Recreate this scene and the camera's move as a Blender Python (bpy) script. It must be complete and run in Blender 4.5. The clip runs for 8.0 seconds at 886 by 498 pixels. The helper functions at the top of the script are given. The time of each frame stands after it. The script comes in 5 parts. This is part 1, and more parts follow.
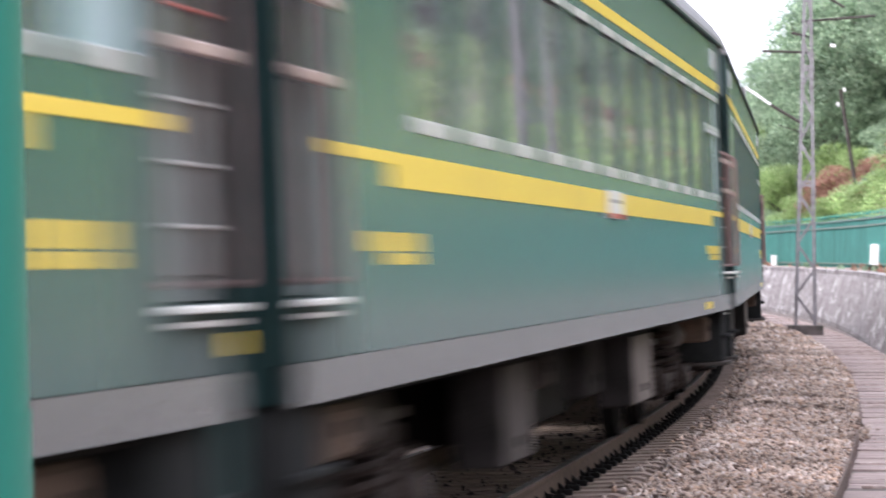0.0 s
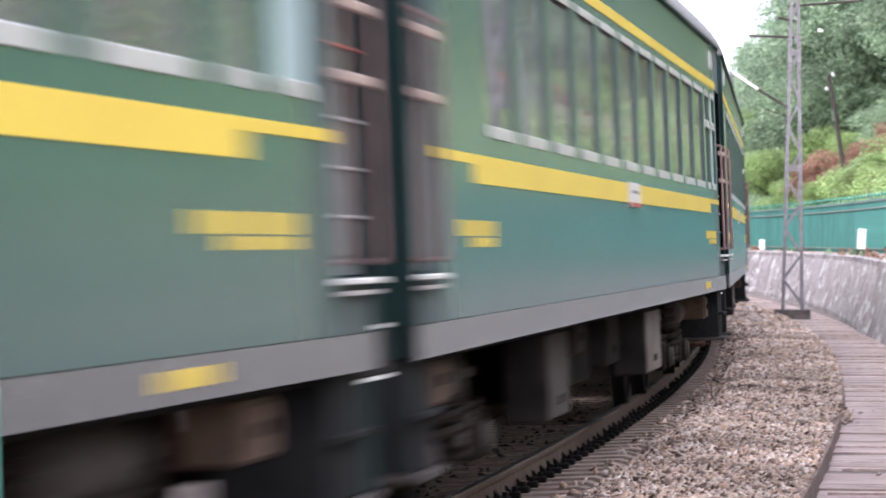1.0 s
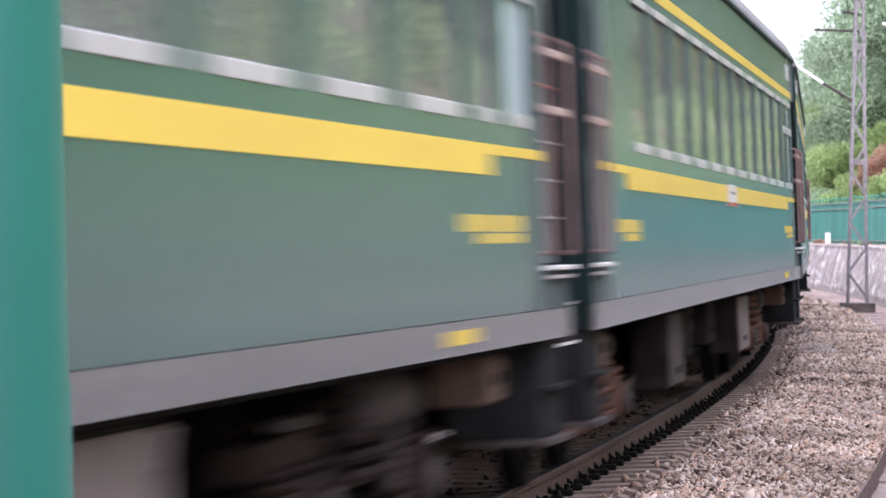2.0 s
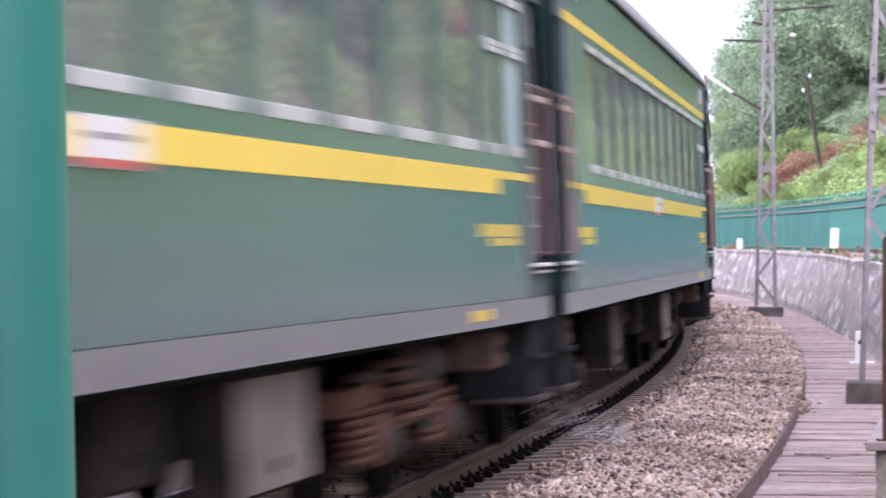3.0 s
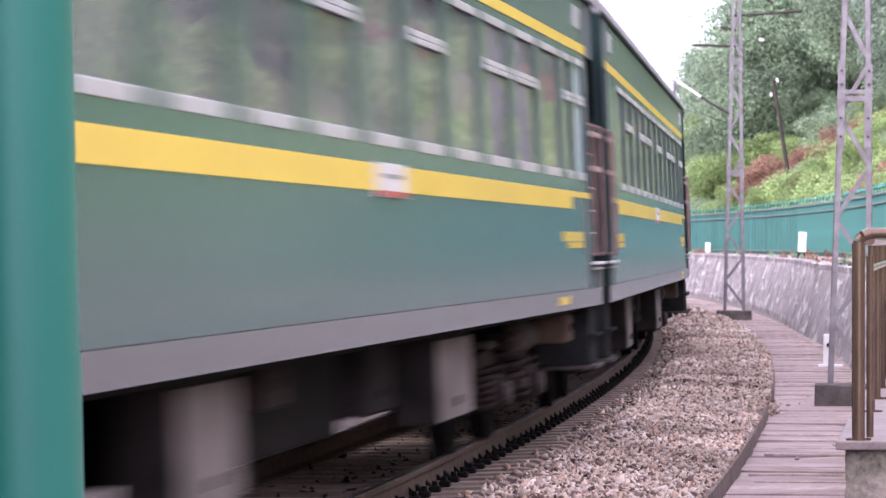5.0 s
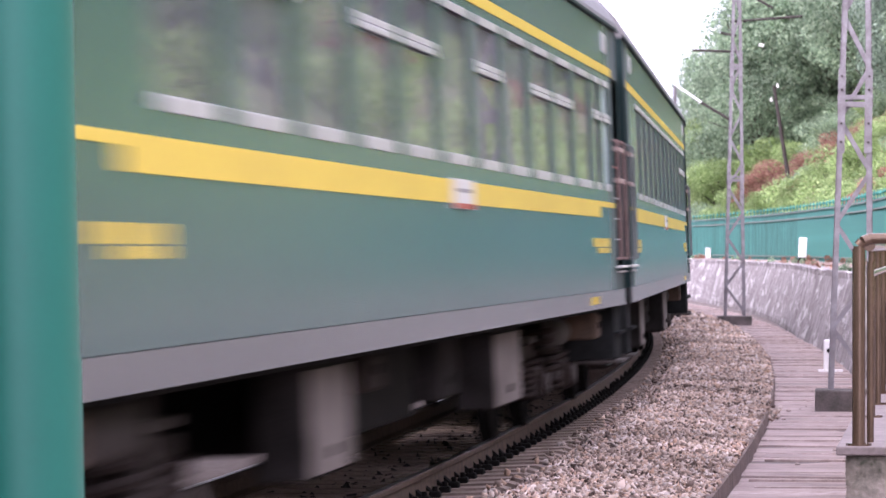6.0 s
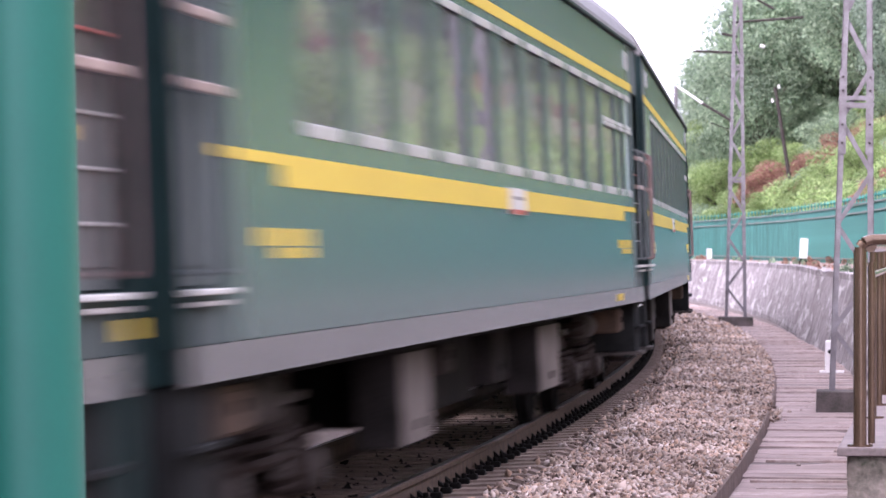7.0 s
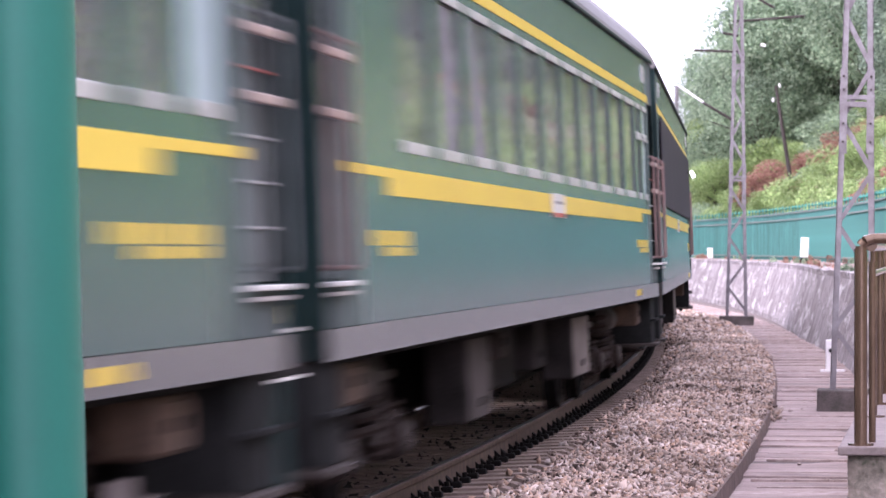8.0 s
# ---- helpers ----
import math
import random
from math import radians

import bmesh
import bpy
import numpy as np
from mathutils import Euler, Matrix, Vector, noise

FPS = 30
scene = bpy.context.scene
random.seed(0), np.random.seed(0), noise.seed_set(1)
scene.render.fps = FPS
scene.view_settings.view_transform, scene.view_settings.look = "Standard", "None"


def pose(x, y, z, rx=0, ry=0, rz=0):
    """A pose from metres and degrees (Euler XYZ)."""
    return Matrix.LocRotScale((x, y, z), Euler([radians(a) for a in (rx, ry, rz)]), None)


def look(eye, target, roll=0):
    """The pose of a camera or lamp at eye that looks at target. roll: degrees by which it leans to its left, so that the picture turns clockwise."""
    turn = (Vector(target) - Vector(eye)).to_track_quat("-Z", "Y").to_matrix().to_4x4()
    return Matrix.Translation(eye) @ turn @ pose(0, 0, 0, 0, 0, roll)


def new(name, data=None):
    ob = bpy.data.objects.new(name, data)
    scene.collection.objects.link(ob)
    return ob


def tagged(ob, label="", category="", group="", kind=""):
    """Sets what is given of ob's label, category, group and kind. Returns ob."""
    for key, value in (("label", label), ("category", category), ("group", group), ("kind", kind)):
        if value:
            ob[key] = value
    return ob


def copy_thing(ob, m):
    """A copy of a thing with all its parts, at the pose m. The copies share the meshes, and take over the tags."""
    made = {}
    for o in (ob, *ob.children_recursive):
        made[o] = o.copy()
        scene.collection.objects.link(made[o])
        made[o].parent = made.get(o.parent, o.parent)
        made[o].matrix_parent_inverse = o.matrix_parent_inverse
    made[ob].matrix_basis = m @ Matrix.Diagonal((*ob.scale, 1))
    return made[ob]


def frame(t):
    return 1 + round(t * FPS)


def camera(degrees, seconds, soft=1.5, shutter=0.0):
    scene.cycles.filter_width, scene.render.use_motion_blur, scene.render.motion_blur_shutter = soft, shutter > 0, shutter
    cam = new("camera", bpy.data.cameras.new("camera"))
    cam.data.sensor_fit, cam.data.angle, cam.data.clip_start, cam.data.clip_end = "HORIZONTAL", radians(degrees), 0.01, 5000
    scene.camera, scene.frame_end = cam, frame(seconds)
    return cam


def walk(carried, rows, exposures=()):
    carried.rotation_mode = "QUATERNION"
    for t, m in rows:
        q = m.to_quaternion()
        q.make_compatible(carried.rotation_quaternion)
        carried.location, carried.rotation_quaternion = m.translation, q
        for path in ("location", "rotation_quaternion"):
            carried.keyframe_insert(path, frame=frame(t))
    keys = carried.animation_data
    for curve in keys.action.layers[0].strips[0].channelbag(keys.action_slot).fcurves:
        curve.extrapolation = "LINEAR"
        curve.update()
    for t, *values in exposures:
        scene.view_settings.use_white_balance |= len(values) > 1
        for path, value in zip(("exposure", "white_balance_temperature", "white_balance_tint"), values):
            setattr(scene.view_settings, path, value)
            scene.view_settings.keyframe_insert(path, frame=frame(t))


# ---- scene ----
# ---- the camera and its way ----
cam = camera(13.31, 8.0, 1.5, 1.0)
cam.data.dof.use_dof = True
cam.data.dof.focus_distance = 26.0
cam.data.dof.aperture_fstop = 10.0
EYE = 1.572


def shot(right, pitch, d=0.0, x=None, z=EYE):
    return pose(0.137 * d if x is None else x, d, z, 90 + pitch, 0, -right)


walk(cam, [
    (0.0, shot(-0.85, 0.11, 2.9, -0.07, 1.57)), (0.5, shot(-0.418, -0.029, 2.95, -0.06, 1.567)), (1.0, shot(-0.707, -0.124, 2.72, -0.005, 1.567)),
    (1.2, shot(-0.95, -0.165, 2.65, 0.0, 1.57)), (1.8, shot(-1.72, -0.22, 2.45, 0.02, 1.58)), (2.3, shot(-1.55, -0.245, 2.25, 0.045, 1.592)),
    (2.5, shot(-1.0, -0.25, 1.88, 0.067, 1.604)), (2.7, shot(-0.76, -0.2, 1.25, 0.07, 1.59)),
    (3.0, shot(-0.457, -0.139, 0.45)), (3.5, shot(-0.209, -0.115, 0.25)), (4.0, shot(0.034, -0.09)), (4.7, shot(0.034, -0.09)),
    (6.0, shot(0.029, 0.0)), (6.5, shot(0.021, 0.015)), (7.0, shot(0.011, 0.014)), (7.5, shot(0.012, 0.014)),
    (8.0, shot(0.0, 0.0))],
    exposures=[(0.0, 1.2, 6200, 8), (1.2, 1.24, 6150, 10), (2.5, 1.24, 6080, 16), (3.0, 1.23, 6000, 18), (3.6, 1.23, 6080, 25), (6.0, 1.2, 6080, 24), (8.0, 1.17, 6080, 25)])

# ---- overcast daylight ----
world = bpy.data.worlds.new("overcast_sky")
scene.world = world
world.use_nodes = True
wt = world.node_tree
sky = wt.nodes.new("ShaderNodeTexSky")
sky.sky_type = 'NISHITA'
sky.sun_disc = False
sky.sun_elevation = radians(43)
sky.sun_rotation = radians(229)
sky.dust_density = 6.0
sky.air_density = 1.0
sky.ozone_density = 1.0
soft = wt.nodes.new("ShaderNodeMix")
soft.data_type = 'RGBA'
soft.inputs[0].default_value = 0.75
soft.inputs[7].default_value = (11.4, 11.2, 12.6, 1)
wt.links.new(sky.outputs[0], soft.inputs[6])
bg = wt.nodes["Background"]
bg.inputs[1].default_value = 0.15
wt.links.new(soft.outputs[2], bg.inputs[0])
sun = new("sun", bpy.data.lights.new("sun", 'SUN'))
sun.data.energy = 1.5
sun.data.angle = radians(25)
sun.data.color = (1.0, 0.97, 0.97)
sun.matrix_world = look((-40, -35, 50), (0, 0, 0))


# ---- materials ----
def paint(name, base, other=None, rough=0.55, metal=0.0, scale=6.0, bump=0.1, fine=60.0, stretch=(1, 1, 1), amount=0.5, spec=0.5, vary=0.0, slant=0.0, each=0.0):
    m = bpy.data.materials.new(name)
    m.use_nodes = True
    nt = m.node_tree
    b = nt.nodes["Principled BSDF"]
    b.inputs["Roughness"].default_value = rough
    b.inputs["Metallic"].default_value = metal
    b.inputs["Specular IOR Level"].default_value = spec
    other = other or tuple(c * 0.7 for c in base)
    co = nt.nodes.new("ShaderNodeTexCoord")
    mp = nt.nodes.new("ShaderNodeMapping")
    mp.inputs["Scale"].default_value = stretch
    mp.inputs["Rotation"].default_value = (slant, 0, 0)
    mp.vector_type = 'TEXTURE' if slant else 'POINT'
    if slant:
        mp.inputs["Scale"].default_value = [1 / k for k in stretch]
    start = co.outputs["Object"]
    if each:
        who = nt.nodes.new("ShaderNodeObjectInfo")
        far = nt.nodes.new("ShaderNodeVectorMath")
        far.operation = 'MULTIPLY_ADD'
        far.inputs[1].default_value = (31, 47, 23)
        nt.links.new(who.outputs["Random"], far.inputs[0])
        nt.links.new(start, far.inputs[2])
        start = far.outputs[0]
    nt.links.new(start, mp.inputs[0])
    n1 = nt.nodes.new("ShaderNodeTexNoise")
    n1.inputs["Scale"].default_value = scale
    n1.inputs["Detail"].default_value = 6
    n2 = nt.nodes.new("ShaderNodeTexNoise")
    n2.inputs["Scale"].default_value = fine
    n2.inputs["Detail"].default_value = 4
    for n in (n1, n2):
        nt.links.new(mp.outputs[0], n.inputs["Vector"])
    add = nt.nodes.new("ShaderNodeMath")
    add.operation = 'MULTIPLY_ADD'
    nt.links.new(n2.outputs[0], add.inputs[0])
    add.inputs[1].default_value = 0.5
    nt.links.new(n1.outputs[0], add.inputs[2])
    ramp = nt.nodes.new("ShaderNodeMapRange")
    ramp.inputs[1].default_value = 0.55
    ramp.inputs[2].default_value = 0.95
    ramp.inputs[4].default_value = amount * 2 if amount < 0.5 else 1.0
    nt.links.new(add.outputs[0], ramp.inputs[0])
    mix = nt.nodes.new("ShaderNodeMix")
    mix.data_type = 'RGBA'
    mix.inputs[6].default_value = (*base, 1)
    mix.inputs[7].default_value = (*other, 1)
    nt.links.new(ramp.outputs[0], mix.inputs[0])
    out = mix.outputs[2]
    if vary or each:
        info = nt.nodes.new("ShaderNodeObjectInfo" if each else "ShaderNodeNewGeometry")
        hs = nt.nodes.new("ShaderNodeHueSaturation")
        mr = nt.nodes.new("ShaderNodeMapRange")
        mr.inputs[3].default_value = 1 - vary - each
        mr.inputs[4].default_value = 1 + vary + each
        nt.links.new(info.outputs["Random" if each else "Random Per Island"], mr.inputs[0])
        nt.links.new(mr.outputs[0], hs.inputs["Value"])
        nt.links.new(out, hs.inputs["Color"])
        out = hs.outputs[0]
    nt.links.new(out, b.inputs["Base Color"])
    if bump:
        bp = nt.nodes.new("ShaderNodeBump")
        bp.inputs["Strength"].default_value = bump
        bp.inputs["Distance"].default_value = 0.02
        nt.links.new(add.outputs[0], bp.inputs["Height"])
        nt.links.new(bp.outputs[0], b.inputs["Normal"])
    return m


def coach_paint():
    """Green enamel, with grey road dust lying thicker low on the side."""
    m = paint("green_coach_enamel", (0.009, 0.076, 0.071), (0.014, 0.088, 0.081), rough=0.2, scale=1.2, bump=0.02, fine=9, stretch=(0.25, 1, 1.5))
    nt = m.node_tree
    b = nt.nodes["Principled BSDF"]
    src = b.inputs["Base Color"].links[0].from_socket
    co = nt.nodes.new("ShaderNodeTexCoord")
    xyz = nt.nodes.new("ShaderNodeSeparateXYZ")
    nt.links.new(co.outputs["Object"], xyz.inputs[0])
    mp = nt.nodes.new("ShaderNodeMapping")
    mp.inputs["Scale"].default_value = (0.5, 1, 3.0)
    nt.links.new(co.outputs["Object"], mp.inputs[0])
    n = nt.nodes.new("ShaderNodeTexNoise")
    n.inputs["Scale"].default_value = 0.7
    n.inputs["Detail"].default_value = 1
    nt.links.new(mp.outputs[0], n.inputs["Vector"])
    ad = nt.nodes.new("ShaderNodeMath")
    ad.operation = 'MULTIPLY_ADD'
    ad.inputs[1].default_value = 0.1
    nt.links.new(n.outputs[0], ad.inputs[0])
    nt.links.new(xyz.outputs[2], ad.inputs[2])
    mr = nt.nodes.new("ShaderNodeMapRange")
    mr.interpolation_type = 'SMOOTHSTEP'
    mr.inputs[1].default_value = 0.95
    mr.inputs[2].default_value = 1.95
    mr.inputs[3].default_value = 0.3
    mr.inputs[4].default_value = 0.04
    nt.links.new(ad.outputs[0], mr.inputs[0])
    mix = nt.nodes.new("ShaderNodeMix")
    mix.data_type = 'RGBA'
    mix.inputs[7].default_value = (0.05, 0.062, 0.062, 1)
    nt.links.new(mr.outputs[0], mix.inputs[0])
    nt.links.new(src, mix.inputs[6])
    nt.links.new(mix.outputs[2], b.inputs["Base Color"])
    far = nt.nodes.new("ShaderNodeMath")
    far.operation = 'ABSOLUTE'
    nt.links.new(xyz.outputs[0], far.inputs[0])
    er = nt.nodes.new("ShaderNodeMapRange")
    er.interpolation_type = 'SMOOTHSTEP'
    er.inputs[1].default_value = 10.9
    er.inputs[2].default_value = 12.3
    er.inputs[4].default_value = 0.75
    nt.links.new(far.outputs[0], er.inputs[0])
    ends = nt.nodes.new("ShaderNodeMix")
    ends.data_type = 'RGBA'
    ends.inputs[7].default_value = (0.05, 0.049, 0.048, 1)
    nt.links.new(er.outputs[0], ends.inputs[0])
    nt.links.new(mix.outputs[2], ends.inputs[6])
    nt.links.new(ends.outputs[2], b.inputs["Base Color"])
    rr = nt.nodes.new("ShaderNodeMapRange")
    rr.inputs[3].default_value = 0.2
    rr.inputs[4].default_value = 0.32
    nt.links.new(mr.outputs[0], rr.inputs[0])
    top = nt.nodes.new("ShaderNodeMath")
    top.operation = 'MAXIMUM'
    nt.links.new(rr.outputs[0], top.inputs[0])
    nt.links.new(er.outputs[0], top.inputs[1])
    nt.links.new(top.outputs[0], b.inputs["Roughness"])
    b.inputs["Specular IOR Level"].default_value = 0.5
    b.inputs["Sheen Weight"].default_value = 0.07
    b.inputs["Sheen Roughness"].default_value = 0.35
    b.inputs["Sheen Tint"].default_value = (0.62, 0.78, 0.78, 1)
    return m


def window_glass():
    m = bpy.data.materials.new("filmed_window_glass")
    m.use_nodes = True
    nt = m.node_tree
    nt.nodes.remove(nt.nodes["Principled BSDF"])
    tr = nt.nodes.new("ShaderNodeBsdfTransparent")
    tr.inputs[0].default_value = (0.6, 0.66, 0.64, 1)
    gl = nt.nodes.new("ShaderNodeBsdfGlossy")
    gl.inputs["Roughness"].default_value = 0.03
    fr = nt.nodes.new("ShaderNodeFresnel")
    fr.inputs[0].default_value = 2.1
    mx = nt.nodes.new("ShaderNodeMixShader")
    nt.links.new(fr.outputs[0], mx.inputs[0])
    nt.links.new(tr.outputs[0], mx.inputs[1])
    nt.links.new(gl.outputs[0], mx.inputs[2])
    # Pale grey diffuse film over the pane, its share uneven by noise.
    film = nt.nodes.new("ShaderNodeBsdfDiffuse")
    film.inputs[0].default_value = (0.4, 0.4, 0.42, 1)
    co = nt.nodes.new("ShaderNodeTexCoord")
    n = nt.nodes.new("ShaderNodeTexNoise")
    n.inputs["Scale"].default_value = 1.6
    n.inputs["Detail"].default_value = 5
    nt.links.new(co.outputs["Object"], n.inputs["Vector"])
    mr = nt.nodes.new("ShaderNodeMapRange")
    mr.inputs[1].default_value = 0.3
    mr.inputs[2].default_value = 0.75
    mr.inputs[3].default_value = 0.1
    mr.inputs[4].default_value = 0.26
    nt.links.new(n.outputs[0], mr.inputs[0])
    m2 = nt.nodes.new("ShaderNodeMixShader")
    nt.links.new(mr.outputs[0], m2.inputs[0])
    nt.links.new(mx.outputs[0], m2.inputs[1])
    nt.links.new(film.outputs[0], m2.inputs[2])
    nt.links.new(m2.outputs[0], nt.nodes["Material Output"].inputs[0])
    return m


def leaf_mat(name, a, b_, c):
    m = bpy.data.materials.new(name)
    m.use_nodes = True
    nt = m.node_tree
    b = nt.nodes["Principled BSDF"]
    g = nt.nodes.new("ShaderNodeNewGeometry")
    r = nt.nodes.new("ShaderNodeValToRGB")
    r.color_ramp.elements[0].color = (*a, 1)
    r.color_ramp.elements[1].color = (*c, 1)
    e = r.color_ramp.elements.new(0.5)
    e.color = (*b_, 1)
    nt.links.new(g.outputs["Random Per Island"], r.inputs[0])
    co = nt.nodes.new("ShaderNodeTexCoord")
    n = nt.nodes.new("ShaderNodeTexNoise")
    n.inputs["Scale"].default_value = 0.35
    nt.links.new(co.outputs["Object"], n.inputs["Vector"])
    mr = nt.nodes.new("ShaderNodeMapRange")
    mr.inputs[1].default_value = 0.3
    mr.inputs[2].default_value = 0.7
    mr.inputs[3].default_value = 0.55
    mr.inputs[4].default_value = 1.45
    nt.links.new(n.outputs[0], mr.inputs[0])
    hs = nt.nodes.new("ShaderNodeHueSaturation")
    nt.links.new(r.outputs[0], hs.inputs["Color"])
    nt.links.new(mr.outputs[0], hs.inputs["Value"])
    nt.links.new(hs.outputs[0], b.inputs["Base Color"])
    b.inputs["Roughness"].default_value = 0.55
    b.inputs["Specular IOR Level"].default_value = 0.3
    tl = nt.nodes.new("ShaderNodeBsdfTranslucent")
    nt.links.new(hs.outputs[0], tl.inputs[0])
    mx = nt.nodes.new("ShaderNodeMixShader")
    mx.inputs[0].default_value = 0.5
    nt.links.new(b.outputs[0], mx.inputs[1])
    nt.links.new(tl.outputs[0], mx.inputs[2])
    nt.links.new(mx.outputs[0], nt.nodes["Material Output"].inputs[0])
    return m


def stone_mat():
    """Crushed stone: each one brown, rusty, grey or pale."""
    m = leaf_mat("ballast_stone", (0.05, 0.033, 0.025), (0.46, 0.3, 0.21), (0.66, 0.57, 0.52))
    nt = m.node_tree
    r = [n for n in nt.nodes if n.bl_idname == "ShaderNodeValToRGB"][0].color_ramp
    for at, c in ((0.18, (0.18, 0.12, 0.095)), (0.34, (0.35, 0.27, 0.225)), (0.64, (0.42, 0.32, 0.26)), (0.8, (0.5, 0.42, 0.38)), (0.92, (0.55, 0.4, 0.31))):
        r.elements.new(at).color = (*c, 1)
    b = nt.nodes["Principled BSDF"]
    b.inputs["Roughness"].default_value = 0.85
    nt.links.new(b.outputs[0], nt.nodes["Material Output"].inputs[0])
    for n in [n for n in nt.nodes if n.bl_idname in ("ShaderNodeMixShader", "ShaderNodeBsdfTranslucent")]:
        nt.nodes.remove(n)
    return m


def wall_mat(m):
    """Pale lime blotches and dark damp patches over the streaks."""
    nt = m.node_tree
    b = nt.nodes["Principled BSDF"]
    src = b.inputs["Base Color"].links[0].from_socket
    tc = nt.nodes.new("ShaderNodeTexCoord")
    mp = nt.nodes.new("ShaderNodeMapping")
    mp.inputs["Scale"].default_value = (1, 0.22, 1)
    nt.links.new(tc.outputs["Object"], mp.inputs[0])
    for scale, lo, hi, most, colour in ((0.9, 0.52, 0.66, 0.7, (0.14, 0.115, 0.115)), (3.0, 0.53, 0.62, 0.8, (0.58, 0.54, 0.55)), (6.0, 0.54, 0.63, 0.7, (0.1, 0.085, 0.085))):
        n = nt.nodes.new("ShaderNodeTexNoise")
        n.inputs["Scale"].default_value = scale
        n.inputs["Detail"].default_value = 7
        n.inputs["Roughness"].default_value = 0.65
        n.inputs["Distortion"].default_value = 0.6
        nt.links.new(mp.outputs[0], n.inputs["Vector"])
        mr = nt.nodes.new("ShaderNodeMapRange")
        mr.inputs[1].default_value = lo
        mr.inputs[2].default_value = hi
        mr.inputs[4].default_value = most
        nt.links.new(n.outputs[0], mr.inputs[0])
        mix = nt.nodes.new("ShaderNodeMix")
        mix.data_type = 'RGBA'
        mix.inputs[7].default_value = (*colour, 1)
        nt.links.new(mr.outputs[0], mix.inputs[0])
        nt.links.new(src, mix.inputs[6])
        src = mix.outputs[2]
    nt.links.new(src, b.inputs["Base Color"])
    return m



M_GREEN = coach_paint()
M_DGREEN = paint("dark_green_enamel", (0.012, 0.03, 0.03), rough=0.6, spec=0.15, bump=0.03)
M_YELLOW = paint("yellow_paint", (0.8, 0.575, 0.07), (0.68, 0.47, 0.07), rough=0.4, scale=1.5, bump=0.02, amount=0.3, stretch=(0.4, 1, 1))
M_CREAM = paint("cream_plate", (0.75, 0.72, 0.68), rough=0.5, bump=0.0)
M_RED = paint("red_paint", (0.5, 0.09, 0.07), rough=0.5)
M_ROOF = paint("grey_roof_paint", (0.2, 0.19, 0.195), (0.14, 0.13, 0.135), rough=0.6, scale=2)
M_ALU = paint("brushed_aluminium", (0.72, 0.7, 0.71), (0.56, 0.54, 0.55), rough=0.4, metal=0.5, bump=0.02, fine=30)
M_GLASS = window_glass()
M_FROST = paint("frosted_glass", (0.42, 0.52, 0.56), (0.36, 0.45, 0.48), rough=0.3, bump=0.0)
M_CURTAIN = paint("mauve_curtain", (0.5, 0.46, 0.52), (0.34, 0.3, 0.36), rough=0.9, scale=4, stretch=(8, 1, 0.3))
M_INSIDE = paint("dim_interior_panel", (0.4, 0.39, 0.37), rough=0.8)
# Blacker than bare iron: shade beneath the floor is kept in this colour.
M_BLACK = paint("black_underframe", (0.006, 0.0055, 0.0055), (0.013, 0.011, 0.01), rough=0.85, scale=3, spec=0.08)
M_BOX = paint("dusty_grey_box", (0.085, 0.07, 0.064), (0.04, 0.033, 0.03), rough=0.85, scale=3, spec=0.15)
# Paler twin of the dusty box tone, for sides that look lit.
M_BATT = paint("lit_dusty_box", (0.2, 0.168, 0.152), (0.11, 0.09, 0.08), rough=0.85, scale=3, spec=0.15)
M_PLATE = paint("dull_pale_plate", (0.5, 0.46, 0.44), (0.34, 0.31, 0.29), rough=0.6)
# Near-black box and iron tones, darkened to hold the underfloor shade.
M_BOXD = paint("shaded_grey_box", (0.035, 0.03, 0.029), (0.016, 0.014, 0.013), rough=0.9, scale=3, spec=0.04)
M_RUST = paint("shaded_brown_iron", (0.04, 0.028, 0.024), (0.016, 0.012, 0.011), rough=0.85, scale=5, spec=0.1)
M_RUSTY = paint("rusty_orange_brown_iron", (0.17, 0.09, 0.066), (0.08, 0.045, 0.035), rough=0.85, scale=5, spec=0.1)
# Stone colour darkened to hold the shade beneath the train.
M_SHADESTONE = paint("shade_darkened_stone", (0.045, 0.036, 0.031), (0.02, 0.017, 0.015), rough=0.9, scale=9, vary=0.5, spec=0.1)
M_ENDCREAM = paint("weathered_cream_plate", (0.52, 0.48, 0.4), (0.38, 0.34, 0.28), rough=0.6, scale=5)
M_SILL = paint("dusty_grey_sill", (0.09, 0.088, 0.088), (0.045, 0.05, 0.05), rough=0.25, spec=0.85, scale=0.5, fine=5, bump=0.02, stretch=(0.6, 1, 2))
M_SILL.node_tree.nodes["Principled BSDF"].inputs["Sheen Weight"].default_value = 0.08
M_FRAME = paint("dull_window_frame", (0.085, 0.105, 0.096), (0.055, 0.07, 0.064), rough=0.5, bump=0.02)
M_DOOR = paint("dull_door_paint", (0.17, 0.185, 0.185), (0.105, 0.11, 0.11), rough=0.55, scale=3)
M_HANDRAIL = paint("red_brown_grab_rail", (0.3, 0.19, 0.175), (0.2, 0.12, 0.11), rough=0.5)
M_GRAB = paint("worn_pinkish_grab_bar", (0.5, 0.38, 0.34), (0.3, 0.2, 0.17), rough=0.45, scale=9)
M_RUBBER = paint("grey_rubber", (0.03, 0.036, 0.035), rough=0.7)
M_TREAD = paint("polished_steel", (0.5, 0.48, 0.46), rough=0.3, metal=1.0, bump=0.02)
M_RAIL = paint("rusty_rail", (0.12, 0.08, 0.06), (0.07, 0.048, 0.038), rough=0.8, scale=8, spec=0.2)
M_SLEEPER = paint("weathered_concrete_sleeper", (0.3, 0.225, 0.19), (0.19, 0.14, 0.115), rough=0.95, scale=6, fine=30, bump=0.3, spec=0.2, each=0.12)
